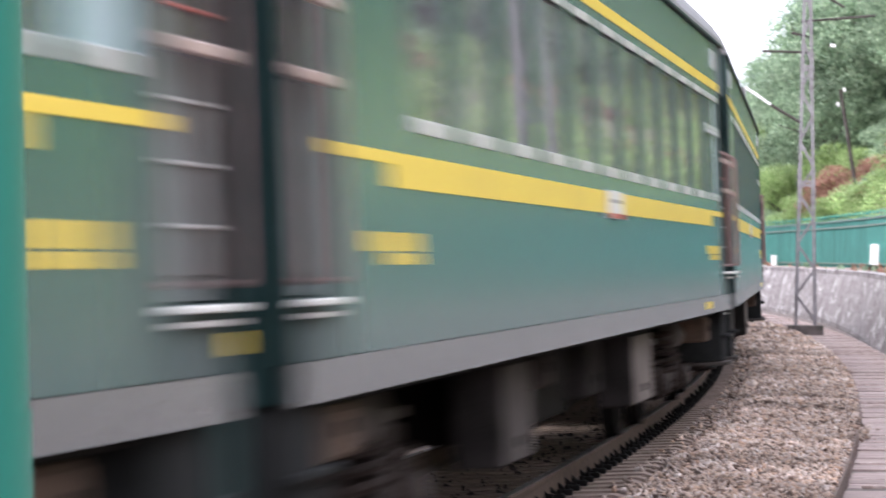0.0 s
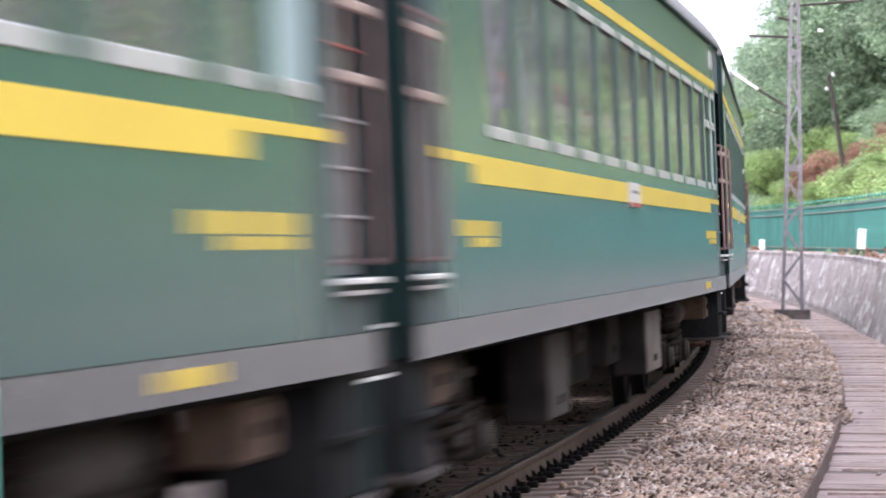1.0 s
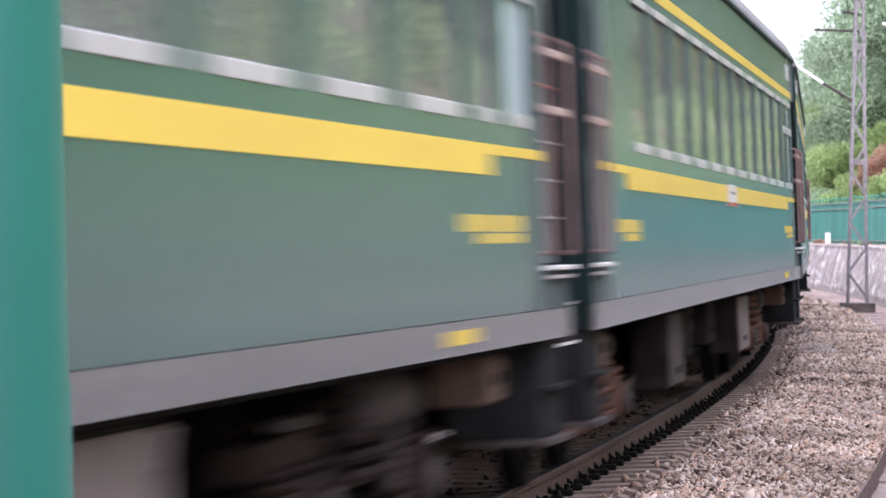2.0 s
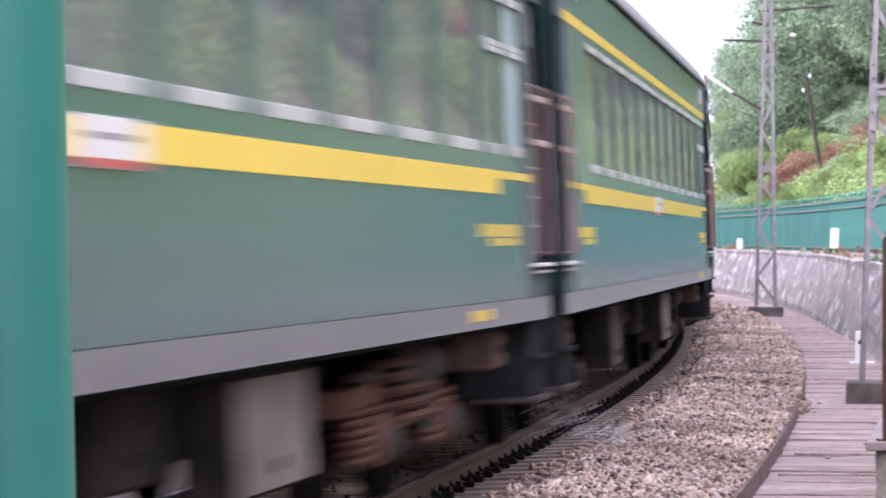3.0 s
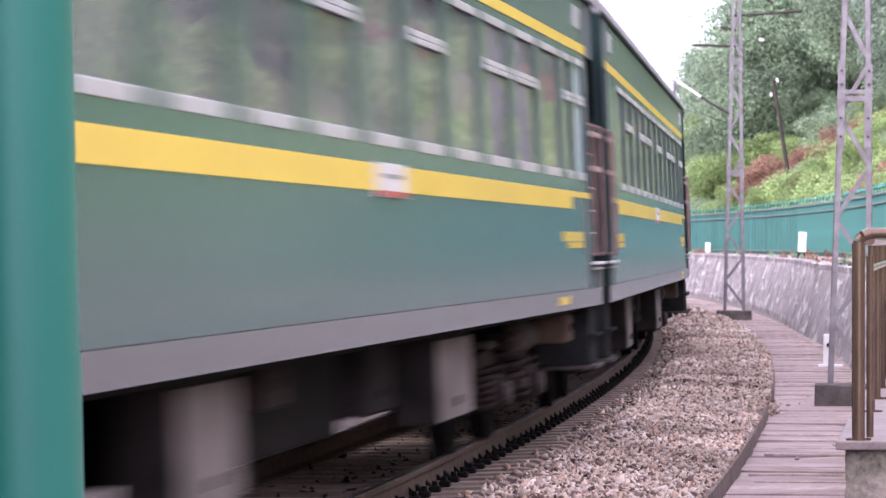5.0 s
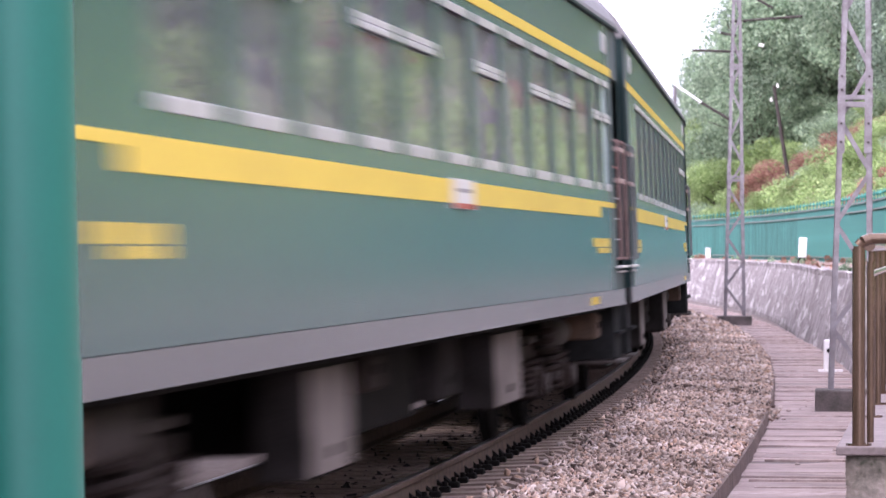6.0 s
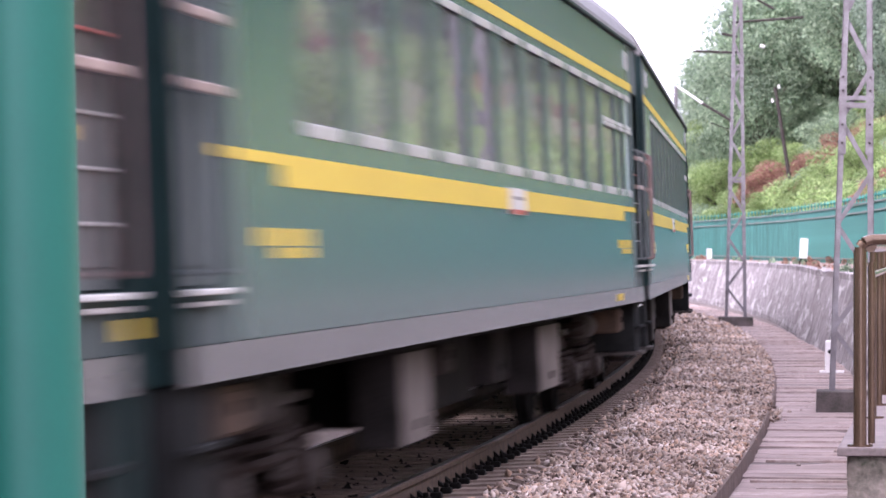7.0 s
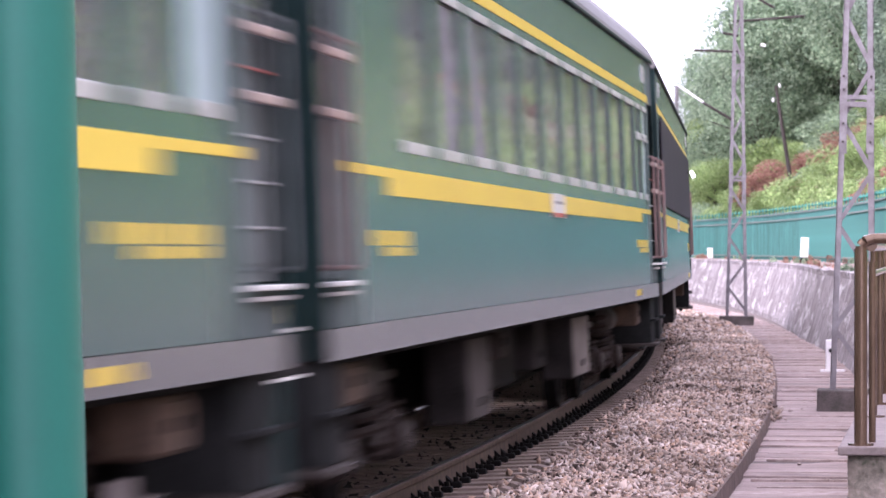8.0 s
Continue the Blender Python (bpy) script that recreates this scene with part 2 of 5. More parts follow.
M_STONE = stone_mat()
M_STEP = paint("dusty_step_paint", (0.026, 0.026, 0.026), (0.013, 0.013, 0.013), rough=0.85, spec=0.05, scale=4)
M_BED = paint("ballast_bed", (0.17, 0.135, 0.12), (0.09, 0.07, 0.065), rough=1.0, scale=14, bump=0.6)
M_SLAB = paint("walkway_concrete", (0.37, 0.285, 0.262), (0.2, 0.15, 0.138), rough=0.95, scale=3, fine=45, bump=0.35, stretch=(1.6, 0.6, 1), each=0.11)
M_SLABLT = paint("pale_worn_concrete", (0.46, 0.37, 0.34), (0.27, 0.2, 0.18), rough=0.95, scale=4, fine=30, bump=0.3, stretch=(1, 2, 1), each=0.15)
M_WALL = wall_mat(paint("streaked_retaining_wall", (0.36, 0.32, 0.325), (0.1, 0.082, 0.085), rough=0.95, scale=1.5, fine=20, bump=0.6, stretch=(2.2, 2.2, 0.36), slant=0.42))
M_CONC = paint("dark_mossy_concrete", (0.135, 0.11, 0.105), (0.045, 0.042, 0.036), rough=0.95, scale=4, bump=0.3)
M_KERB = paint("rusty_brown_kerb", (0.2, 0.14, 0.115), (0.09, 0.065, 0.055), rough=0.95, scale=5, fine=40, bump=0.6)
M_PLINTH = paint("mossy_rough_stone", (0.26, 0.215, 0.19), (0.05, 0.052, 0.035), rough=0.95, scale=5, fine=30, bump=0.8)
M_TAN = paint("tan_dusty_box", (0.13, 0.085, 0.062), (0.07, 0.048, 0.037), rough=0.85, spec=0.15)
M_CONCLT = paint("pale_concrete", (0.22, 0.195, 0.19), (0.16, 0.14, 0.135), rough=0.9, scale=5)
M_DECK = paint("worn_deck_paving", (0.2, 0.158, 0.155), (0.12, 0.095, 0.09), rough=0.8, scale=4, fine=40, bump=0.3)
M_SOIL = paint("pinkish_soil", (0.33, 0.25, 0.22), (0.22, 0.16, 0.14), rough=1.0, scale=1.5, bump=0.4)
M_HILL = paint("hillside_earth", (0.15, 0.13, 0.07), (0.075, 0.1, 0.04), rough=1.0, scale=0.4, fine=4, bump=0.5)
M_GROUND = paint("dull_ground", (0.16, 0.14, 0.11), (0.1, 0.1, 0.07), rough=1.0, scale=0.3)
M_FENCE = paint("teal_fence_paint", (0.052, 0.18, 0.155), (0.04, 0.13, 0.112), rough=0.75, scale=2, vary=0.25, spec=0.08)
# Darkened fence teal: shade between the bars is put into the colour.
M_FENCEB = paint("shaded_teal_sheet", (0.014, 0.055, 0.048), (0.01, 0.035, 0.03), rough=0.8, spec=0.08, scale=1.2, stretch=(1, 1, 0.4))
M_FRAIL = paint("weathered_fence_rail", (0.13, 0.19, 0.165), (0.12, 0.11, 0.09), rough=0.7, scale=1.5)
# Lightened fence teal, so posts and finials look lit against the sheet.
M_FPOST = paint("lit_teal_fence_paint", (0.075, 0.28, 0.24), (0.06, 0.21, 0.18), rough=0.7, scale=2, spec=0.1, each=0.15)
M_TINT = paint("tinted_plum_window_band", (0.045, 0.035, 0.045), (0.03, 0.026, 0.032), rough=0.7, spec=0.15, scale=1, stretch=(6, 1, 0.2), bump=0.02)
M_POST = paint("teal_post_enamel", (0.011, 0.152, 0.112), (0.0105, 0.138, 0.102), rough=0.4, scale=3, bump=0.02)
M_MAST = paint("weathered_galvanised_steel", (0.25, 0.235, 0.25), (0.15, 0.13, 0.138), rough=0.7, scale=6, metal=0.1, fine=50)
M_POLE = paint("dark_timber_pole", (0.05, 0.038, 0.035), rough=0.85)
M_WHITE = paint("white_paint", (0.8, 0.77, 0.77), (0.7, 0.66, 0.66), rough=0.6, amount=0.3)
M_BRONZE = paint("bronze_tube", (0.17, 0.115, 0.08), (0.12, 0.08, 0.055), rough=0.2, metal=0.65, scale=5, bump=0.02)
M_BARK = paint("bark", (0.1, 0.08, 0.06), rough=0.9, scale=6)
M_LEAF = leaf_mat("broad_leaves", (0.105, 0.16, 0.1), (0.25, 0.345, 0.22), (0.45, 0.54, 0.37))
M_LEAF2 = leaf_mat("bright_shrub_leaves", (0.13, 0.2, 0.07), (0.285, 0.4, 0.15), (0.48, 0.57, 0.27))
M_LEAF3 = leaf_mat("dull_blue_green_leaves", (0.1, 0.15, 0.11), (0.25, 0.335, 0.245), (0.43, 0.52, 0.4))
M_LEAF4 = leaf_mat("withered_russet_leaves", (0.22, 0.1, 0.08), (0.37, 0.2, 0.155), (0.48, 0.32, 0.22))
M_LEAF5 = leaf_mat("olive_drooping_leaves", (0.15, 0.2, 0.055), (0.25, 0.31, 0.09), (0.38, 0.42, 0.15))


def lamp_mat():
    m = bpy.data.materials.new("lit_lamp_lens")
    m.use_nodes = True
    b = m.node_tree.nodes["Principled BSDF"]
    b.inputs["Base Color"].default_value = (0.8, 0.8, 0.8, 1)
    b.inputs["Emission Color"].default_value = (0.93, 0.96, 1.0, 1)
    b.inputs["Emission Strength"].default_value = 3.0
    return m


M_LAMP = lamp_mat()

# ---- track line: a left-hand curve; s runs along it, o to its outer side ----
R, X0, Y0, H0 = 669.62, -2.168, 17.916, radians(-7.909)
CANT = radians(2.21)
DROP = 0.075


def centre(s):
    h = H0 + s / R
    return Vector((X0 - (math.cos(H0) - math.cos(h)) * R, Y0 + (math.sin(h) - math.sin(H0)) * R, 0)), h


def along(s, o, z=0.0):
    c, h = centre(s)
    return Vector((c.x + o * math.cos(h), c.y + o * math.sin(h), z))


def bed(s, o, z=0.0):
    """The same in the canted plane of the rails."""
    z -= DROP
    return along(s, o * math.cos(CANT) - z * math.sin(CANT), z * math.cos(CANT) + o * math.sin(CANT))


def frame_at(s, o, z=0.0):
    """A pose on the track line: x along it, y to the inner side, z up."""
    p, h = along(s, o, z), centre(s)[1]
    return Matrix.Translation(p) @ Matrix.Rotation(h + math.pi / 2, 4, 'Z')


# ---- builders ----
def mesh_of(name, bm, mat, smooth=False):
    me = bpy.data.meshes.new(name)
    bmesh.ops.recalc_face_normals(bm, faces=bm.faces)
    bm.to_mesh(me)
    bm.free()
    for m in (mat if isinstance(mat, (list, tuple)) else [mat]):
        me.materials.append(m)
    if smooth:
        for p in me.polygons:
            p.use_smooth = True
    return me


def part(name, bm, mat, parent, label="", smooth=False):
    ob = new(name, mesh_of(name, bm, mat, smooth))
    ob.parent = parent
    return tagged(ob, label)


def box(bm, x0, x1, y0, y1, z0, z1, bevel=0.0):
    vs = [bm.verts.new((x, y, z)) for x in (x0, x1) for y in (y0, y1) for z in (z0, z1)]
    fs = [bm.faces.new([vs[i] for i in f]) for f in ((0, 1, 3, 2), (4, 6, 7, 5), (0, 4, 5, 1), (2, 3, 7, 6), (0, 2, 6, 4), (1, 5, 7, 3))]
    if bevel:
        es = list({e for f in fs for e in f.edges})
        bmesh.ops.bevel(bm, geom=es, offset=bevel, segments=2, affect='EDGES', profile=0.5)
    return bm


def boxed(x0, x1, y0, y1, z0, z1, bevel=0.0):
    return box(bmesh.new(), x0, x1, y0, y1, z0, z1, bevel)


def tube(bm, a, b, r, r2=None, n=10, cap=True):
    a, b = Vector(a), Vector(b)
    q = (b - a).to_track_quat('Z', 'Y').to_matrix()
    r2 = r if r2 is None else r2
    rings = []
    for p, rr in ((a, r), (b, r2)):
        rings.append([bm.verts.new(p + q @ Vector((rr * math.cos(2 * math.pi * i / n), rr * math.sin(2 * math.pi * i / n), 0))) for i in range(n)])
    for i in range(n):
        bm.faces.new((rings[0][i], rings[0][(i + 1) % n], rings[1][(i + 1) % n], rings[1][i]))
    if cap:
        bm.faces.new(rings[0][::-1])
        bm.faces.new(rings[1])
    return bm


def turned(bm, profile, axis_at, n=24):
    """A body of revolution about a y-parallel axis through axis_at; profile of (radius, y)."""
    ax = Vector(axis_at)
    rings = [[bm.verts.new(ax + Vector((r * math.cos(2 * math.pi * i / n), y, r * math.sin(2 * math.pi * i / n)))) for i in range(n)] for r, y in profile]
    for k in range(len(rings) - 1):
        for i in range(n):
            bm.faces.new((rings[k][i], rings[k][(i + 1) % n], rings[k + 1][(i + 1) % n], rings[k + 1][i]))
    bm.faces.new(rings[0][::-1])
    bm.faces.new(rings[-1])
    return bm


def sweep(bm, section, ss, where, close=True):
    """A section of (o, z) drawn along the track line."""
    rings = [[bm.verts.new(where(s, o, z)) for o, z in section] for s in ss]
    n = len(section)
    for a, b in zip(rings, rings[1:]):
        for i in range(n if close else n - 1):
            bm.faces.new((a[i], a[(i + 1) % n], b[(i + 1) % n], b[i]))
    if close:
        bm.faces.new(rings[0])
        bm.faces.new(rings[-1][::-1])
    return bm


def steps(a, b, d):
    n = max(1, round((b - a) / d))
    return [a + (b - a) * i / n for i in range(n + 1)]


def joined(name, verts, faces, mat):
    me = bpy.data.meshes.new(name)
    me.from_pydata(verts, [], faces)
    me.materials.append(mat)
    return new(name, me)


def wall_offset(s):
    return 4.08 + max(0.0, s - 65) * 0.045 + max(0.0, 9 - s) * 0.35


def fence_offset(s):
    return 6.4 + max(0.0, s - 65) * 0.03 + max(0.0, 9 - s) * 0.35


# ---- ground, track bed, walls ----
def ground_height(s, o):
    """Height of the land on the outer side beyond the fence."""
    d = o - fence_offset(s) - 0.8
    if d <= 0:
        return 1.2
    fade = 1.0 / (1.0 + math.exp((s - 200) / 12.0))
    rise = 13.0 * (1 - math.exp(-d / 13.0)) + 0.12 * d
    return 1.2 + rise * fade * (0.85 + 0.3 * noise.noise(Vector((s * 0.05, o * 0.07, 0))))


def build_ground():
    bm = bmesh.new()
    # Steep inner bank, hidden by the train, is added to block light underneath.
    sect = [(-600, 2.6), (-60, 3.0), (-3.7, 3.0), (-2.95, -0.3), (-2.93, -0.4), (-2.9, -0.36), (-1.3, -0.33), (1.3, -0.33), (1.65, -0.27), (2.55, -0.33), (2.82, -0.42), (2.85, -0.5), (6.0, -0.5), (15.0, -0.55)]
    sweep(bm, sect, steps(-260, 420, 5), along, close=False)
    # The strip under the train gets the stone with shade in its colour.
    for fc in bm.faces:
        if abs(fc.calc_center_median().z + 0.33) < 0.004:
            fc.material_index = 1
    tagged(part("ground", bm, [M_BED, M_SHADESTONE], None), "stony ballast bed and ground along the track, with an added inner bank", "ground", kind="structure")
    bm = bmesh.new()
    rings = []
    for s in steps(-120, 300, 4):
        w, f = wall_offset(s), fence_offset(s)
        row = [(w + 0.42, 1.13), (f - 0.6, 1.17), (f + 0.7, 1.2)]
        for d in (1.0, 1.8, 3, 4.5, 6.5, 9, 12, 16, 22, 30, 45, 80, 200, 700):
            o = f + 0.8 + d
            row.append((o, ground_height(s, o)))
        rings.append([bm.verts.new(along(s, o, z)) for o, z in row])
    for a, b in zip(rings, rings[1:]):
        for i in range(len(a) - 1):
            fc = bm.faces.new((a[i], a[i + 1], b[i + 1], b[i]))
            fc.material_index = 0 if i < 2 else 1
    tagged(part("hillside", bm, [M_SOIL, M_HILL], None, smooth=True), "steep earth hillside above the track, overgrown with shrubs", "hillside", kind="structure")


def build_wall():
    bm = bmesh.new()
    rings = []
    for s in steps(-40, 260, 1.0):
        w = wall_offset(s)
        j = 0.04 * noise.noise(Vector((s * 0.5, 0, 0)))
        rings.append([bm.verts.new(along(s, w + o + (j if 0 < i < 4 else 0), z)) for i, (o, z) in enumerate(((0, -0.6), (0.0, -0.36), (0.2, 0.4), (0.37, 1.02), (0.36, 1.14 + j), (0.62, 1.16 + j), (0.8, 1.1)))])
    for a, b in zip(rings, rings[1:]):
        for i in range(len(a) - 1):
            bm.faces.new((a[i], a[i + 1], b[i + 1], b[i]))
    tagged(part("retaining_wall", bm, M_WALL, None), "sloping grey retaining wall streaked by rain", "retaining wall", kind="structure")


def build_walkway():
    """Concrete cover slabs laid crosswise between ballast kerb and wall."""
    path = tagged(part("walkway", sweep(bmesh.new(), [(2.86, -0.5), (2.86, -0.357), (4.2, -0.357), (4.2, -0.5)], steps(-30, 180, 3), along), M_BED, None), "worn concrete slab walkway beside the ballast", "walkway", kind="structure")
    rnd = random.Random(4)
    s, kinds = 6.0, []
    for k in range(4):
        bm = bmesh.new()
        box(bm, 0.004, 0.5 - 0.004, -0.62, 0.62, -0.05, 0.0, 0.008)
        kinds.append(mesh_of("slab", bm, M_SLABLT if k == 3 else M_SLAB))
    for i in range(250):
        s = 4.0 + i * 0.5
        extra = max(0.0, wall_offset(s) - 4.08)
        ob = new("slab", kinds[3 if rnd.random() < 0.10 else rnd.randrange(3)])
        ob.parent = path
        w = rnd.uniform(-0.02, 0.02)
        ob.matrix_basis = frame_at(s, 3.48 + extra * 0.4, -0.345 + rnd.uniform(-0.012, 0.012)) @ pose(0, w, 0, rnd.uniform(-0.4, 0.4), rnd.uniform(-0.9, 0.9), rnd.uniform(-0.6, 0.6))
    strip = mesh_of("joint_strip", boxed(-0.03, 0.03, -0.6, 0.6, -0.02, 0.004, 0.003), M_SLABLT)
    for i in range(1, 120):
        s = 4.0 + i * 1.0 + (0.5 if rnd.random() < 0.25 else 0.0)
        if rnd.random() < 0.75:
            ob = new("joint_strip", strip)
            ob.parent = path
            ob.matrix_basis = frame_at(s, 3.48 + max(0.0, wall_offset(s) - 4.08) * 0.4, -0.336) @ pose(0, rnd.uniform(-0.05, 0.05), 0, 0, 0, rnd.uniform(-0.8, 0.8)) @ Matrix.Diagonal((rnd.uniform(0.5, 1.3), rnd.uniform(0.7, 1.0), 1, 1))
    bm = bmesh.new()
    ss = steps(-20, 150, 0.4)
    rings = []
    for s in ss:
        j = 0.03 * noise.noise(Vector((s * 1.3, 3, 0))) + 0.02 * noise.noise(Vector((s * 4.1, 7, 0)))
        gap = -0.1 if 24.6 < s < 27 else 0.0
        rings.append([bm.verts.new(along(s, o + j, z)) for o, z in ((2.80, -0.5), (2.80, -0.2 + j + gap), (2.87, -0.2 + j + gap), (2.88, -0.5))])
    for a, b in zip(rings, rings[1:]):
        for i in range(4):
            bm.faces.new((a[i], a[(i + 1) % 4], b[(i + 1) % 4], b[i]))
    tagged(part("kerb", bm, M_KERB, None), "thin crooked concrete kerb holding back the ballast", "kerb", kind="structure")


RAILSECT = [(-0.075, -0.176), (0.075, -0.176), (0.075, -0.162), (0.012, -0.142), (0.010, -0.05), (0.035, -0.036), (0.036, -0.008), (0.026, 0.0), (-0.026, 0.0), (-0.036, -0.008), (-0.035, -0.036), (-0.010, -0.05), (-0.012, -0.142), (-0.075, -0.162)]


def build_track():
    for side in (1, -1):
        rail = tagged(part("rail", sweep(bmesh.new(), [(o + side * 0.7535, z) for o, z in RAILSECT], steps(-240, 300, 2.0), bed), M_RAIL, None), "rusty brown steel rail on concrete sleepers", "rail", "running rails", "structure")
        bm = sweep(bmesh.new(), [(side * 0.7535 + o, z) for o, z in ((-0.027, 0.001), (0.027, 0.001), (0.027, 0.004), (-0.027, 0.004))], steps(-240, 300, 2.0), bed)
        part("rail_head", bm, M_TREAD, rail, "polished running surface")
    track = tagged(new("sleeper_row"), "row of weathered concrete sleepers with iron fastenings", "sleepers", kind="structure")
    bm = bmesh.new()
    sec = [(-1.28, -0.36), (-1.28, -0.20), (-1.22, -0.18), (-0.5, -0.182), (0, -0.2), (0.5, -0.182), (1.22, -0.18), (1.28, -0.20), (1.28, -0.36)]
    r1 = [bm.verts.new((-0.13, -o, z)) for o, z in sec]
    r2 = [bm.verts.new((0.13, -o, z)) for o, z in sec]
    for i in range(len(sec)):
        j = (i + 1) % len(sec)
        bm.faces.new((r1[i], r1[j], r2[j], r2[i]))
    bm.faces.new(r1)
    bm.faces.new(r2[::-1])
    sl = mesh_of("sleeper", bm, M_SLEEPER)
    bm = bmesh.new()
    for o in (0.7535 + 0.11, 0.7535 - 0.11):
        box(bm, -0.055, 0.055, -o - 0.042, -o + 0.042, -0.185, -0.135, 0.014)
        tube(bm, (0, -o, -0.135), (0, -o, -0.1), 0.02, n=8)
    clip = mesh_of("rail_clip", bm, M_BLACK)
    bm = bmesh.new()
    vs = [bm.verts.new((x, y, z)) for x in (-0.04, 0.04) for y, z in ((-0.7535 - 0.02, -0.085), (-0.7535 - 0.12, -0.178), (-0.7535 - 0.02, -0.178))]
    for f in ((0, 1, 2), (5, 4, 3), (0, 3, 4, 1), (1, 4, 5, 2), (2, 5, 3, 0)):
        bm.faces.new([vs[i] for i in f])
    brace = mesh_of("rail_brace", bm, M_BLACK)
    rnd = random.Random(12)
    tilt = Matrix.Rotation(CANT, 4, 'X').inverted()
    for i in range(-30, 260):
        s = i * 0.57
        m = frame_at(s, 0, -DROP) @ tilt
        ob = new("sleeper", sl)
        ob.parent, ob.matrix_basis = track, m
        if i > 0 and i < 130:
            c = new("rail_clip", clip)
            c.parent, c.matrix_basis = track, m @ pose(rnd.uniform(-0.015, 0.015), 0, 0, 0, 0, rnd.uniform(-1.5, 1.5))
            c = new("rail_brace", brace)
            c.parent, c.matrix_basis = track, m @ pose(0.28 + rnd.uniform(-0.06, 0.06), rnd.uniform(-0.02, 0.02), rnd.uniform(-0.02, 0), 0, 0, rnd.uniform(-6, 6))


def build_ballast():
    """Loose crushed stones, heaped between the sleepers and over the shoulder."""
    rs = np.random.RandomState(3)
    base = np.array([(1, 0, 0), (-1, 0, 0), (0, 1, 0), (0, -1, 0), (0, 0, 1), (0, 0, -1)], float)
    tri = np.array([(0, 2, 4), (2, 1, 4), (1, 3, 4), (3, 0, 4), (2, 0, 5), (1, 2, 5), (3, 1, 5), (0, 3, 5)])
    spots = []
    for s0, s1, o0, o1, n, r in ((8, 34, 1.33, 2.84, 46000, 0.0205), (34, 62, 1.33, 2.84, 34000, 0.0255), (62, 120, 1.32, 3.0, 20000, 0.038), (4, 60, -1.25, 0.6, 7500, 0.032), (120, 175, 1.2, 3.4, 5000, 0.06), (24.4, 27.2, 2.82, 2.98, 110, 0.03), (8, 40, 1.12, 1.4, 420, 0.022), (40, 70, 1.1, 1.4, 800, 0.025), (70, 130, 1.05, 1.4, 1500, 0.034)):
        s = rs.uniform(s0, s1, n)
        o = rs.uniform(o0, o1, n)
        spots.append(np.stack([s, o, np.full(n, r)], 1))
    spots = np.concatenate(spots)
    s, o, r = spots.T
    size = r * rs.lognormal(0, 0.28, len(r))
    h = H0 + s / R
    lump = 0.014 * np.sin(s * 2.1 + 3 * o) * np.sin(o * 4.3 + s)
    z = np.where(o > 1.25, -0.16 - 0.1 * np.clip((1.62 - o) / 0.3, 0, 1) - 0.045 * np.clip(o - 1.25, 0, 1.6) + lump, np.where(o > 0.9, -0.25, -0.31)) + rs.uniform(-0.02, 0.02, len(s))
    z = np.where(o > 2.86, -0.33, z) + np.where(np.abs(o) < 1.3, o * math.sin(CANT), 0.03)
    c = np.stack([X0 - (math.cos(H0) - np.cos(h)) * R + o * np.cos(h), Y0 + (np.sin(h) - math.sin(H0)) * R + o * np.sin(h), z], 1)
    n = len(s)
    q = rs.normal(size=(n, 4))
    q /= np.linalg.norm(q, axis=1)[:, None]
    w, x, y, zz = q.T
    rot = np.stack([1 - 2 * (y * y + zz * zz), 2 * (x * y - zz * w), 2 * (x * zz + y * w), 2 * (x * y + zz * w), 1 - 2 * (x * x + zz * zz), 2 * (y * zz - x * w), 2 * (x * zz - y * w), 2 * (y * zz + x * w), 1 - 2 * (x * x + y * y)], 1).reshape(n, 3, 3)
    v = base[None] * rs.uniform(0.6, 1.35, (n, 6, 1)) * np.array([1.25, 1.25, 0.95, 0.95, 0.7, 0.7])[None, :, None] * size[:, None, None] + rs.normal(0, 0.22, (n, 6, 3)) * size[:, None, None]
    v = np.einsum('nij,nkj->nki', rot, v) + c[:, None, :]
    # Stones between the rails carry the train's shade in their colour.
    for name, mask, mt, label in (("ballast", o > 0.7, M_STONE, "loose grey and brown crushed stone ballast"), ("shaded_ballast", o <= 0.7, M_SHADESTONE, "ballast between the rails, darkened as the train's shade")):
        vv = v[mask]
        n = len(vv)
        f = tri[None] + (np.arange(n) * 6)[:, None, None]
        me = bpy.data.meshes.new(name)
        me.vertices.add(n * 6)
        me.vertices.foreach_set("co", vv.astype(np.float32).ravel())
        me.loops.add(n * 24)
        me.loops.foreach_set("vertex_index", f.astype(np.int32).ravel())
        me.polygons.add(n * 8)
        me.polygons.foreach_set("loop_start", np.arange(0, n * 24, 3, dtype=np.int32))
        me.update(calc_edges=True)
        me.validate()
        me.materials.append(mt)
        tagged(new(name, me), label, "ballast", kind="stuff")


build_ground()
build_wall()


# ---- the train ----
L = 26.576
HALF = L / 2
WIN_Z0, WIN_Z1 = 2.06, 3.08
DOOR_Z0, DOOR_Z1 = 1.36, 3.15


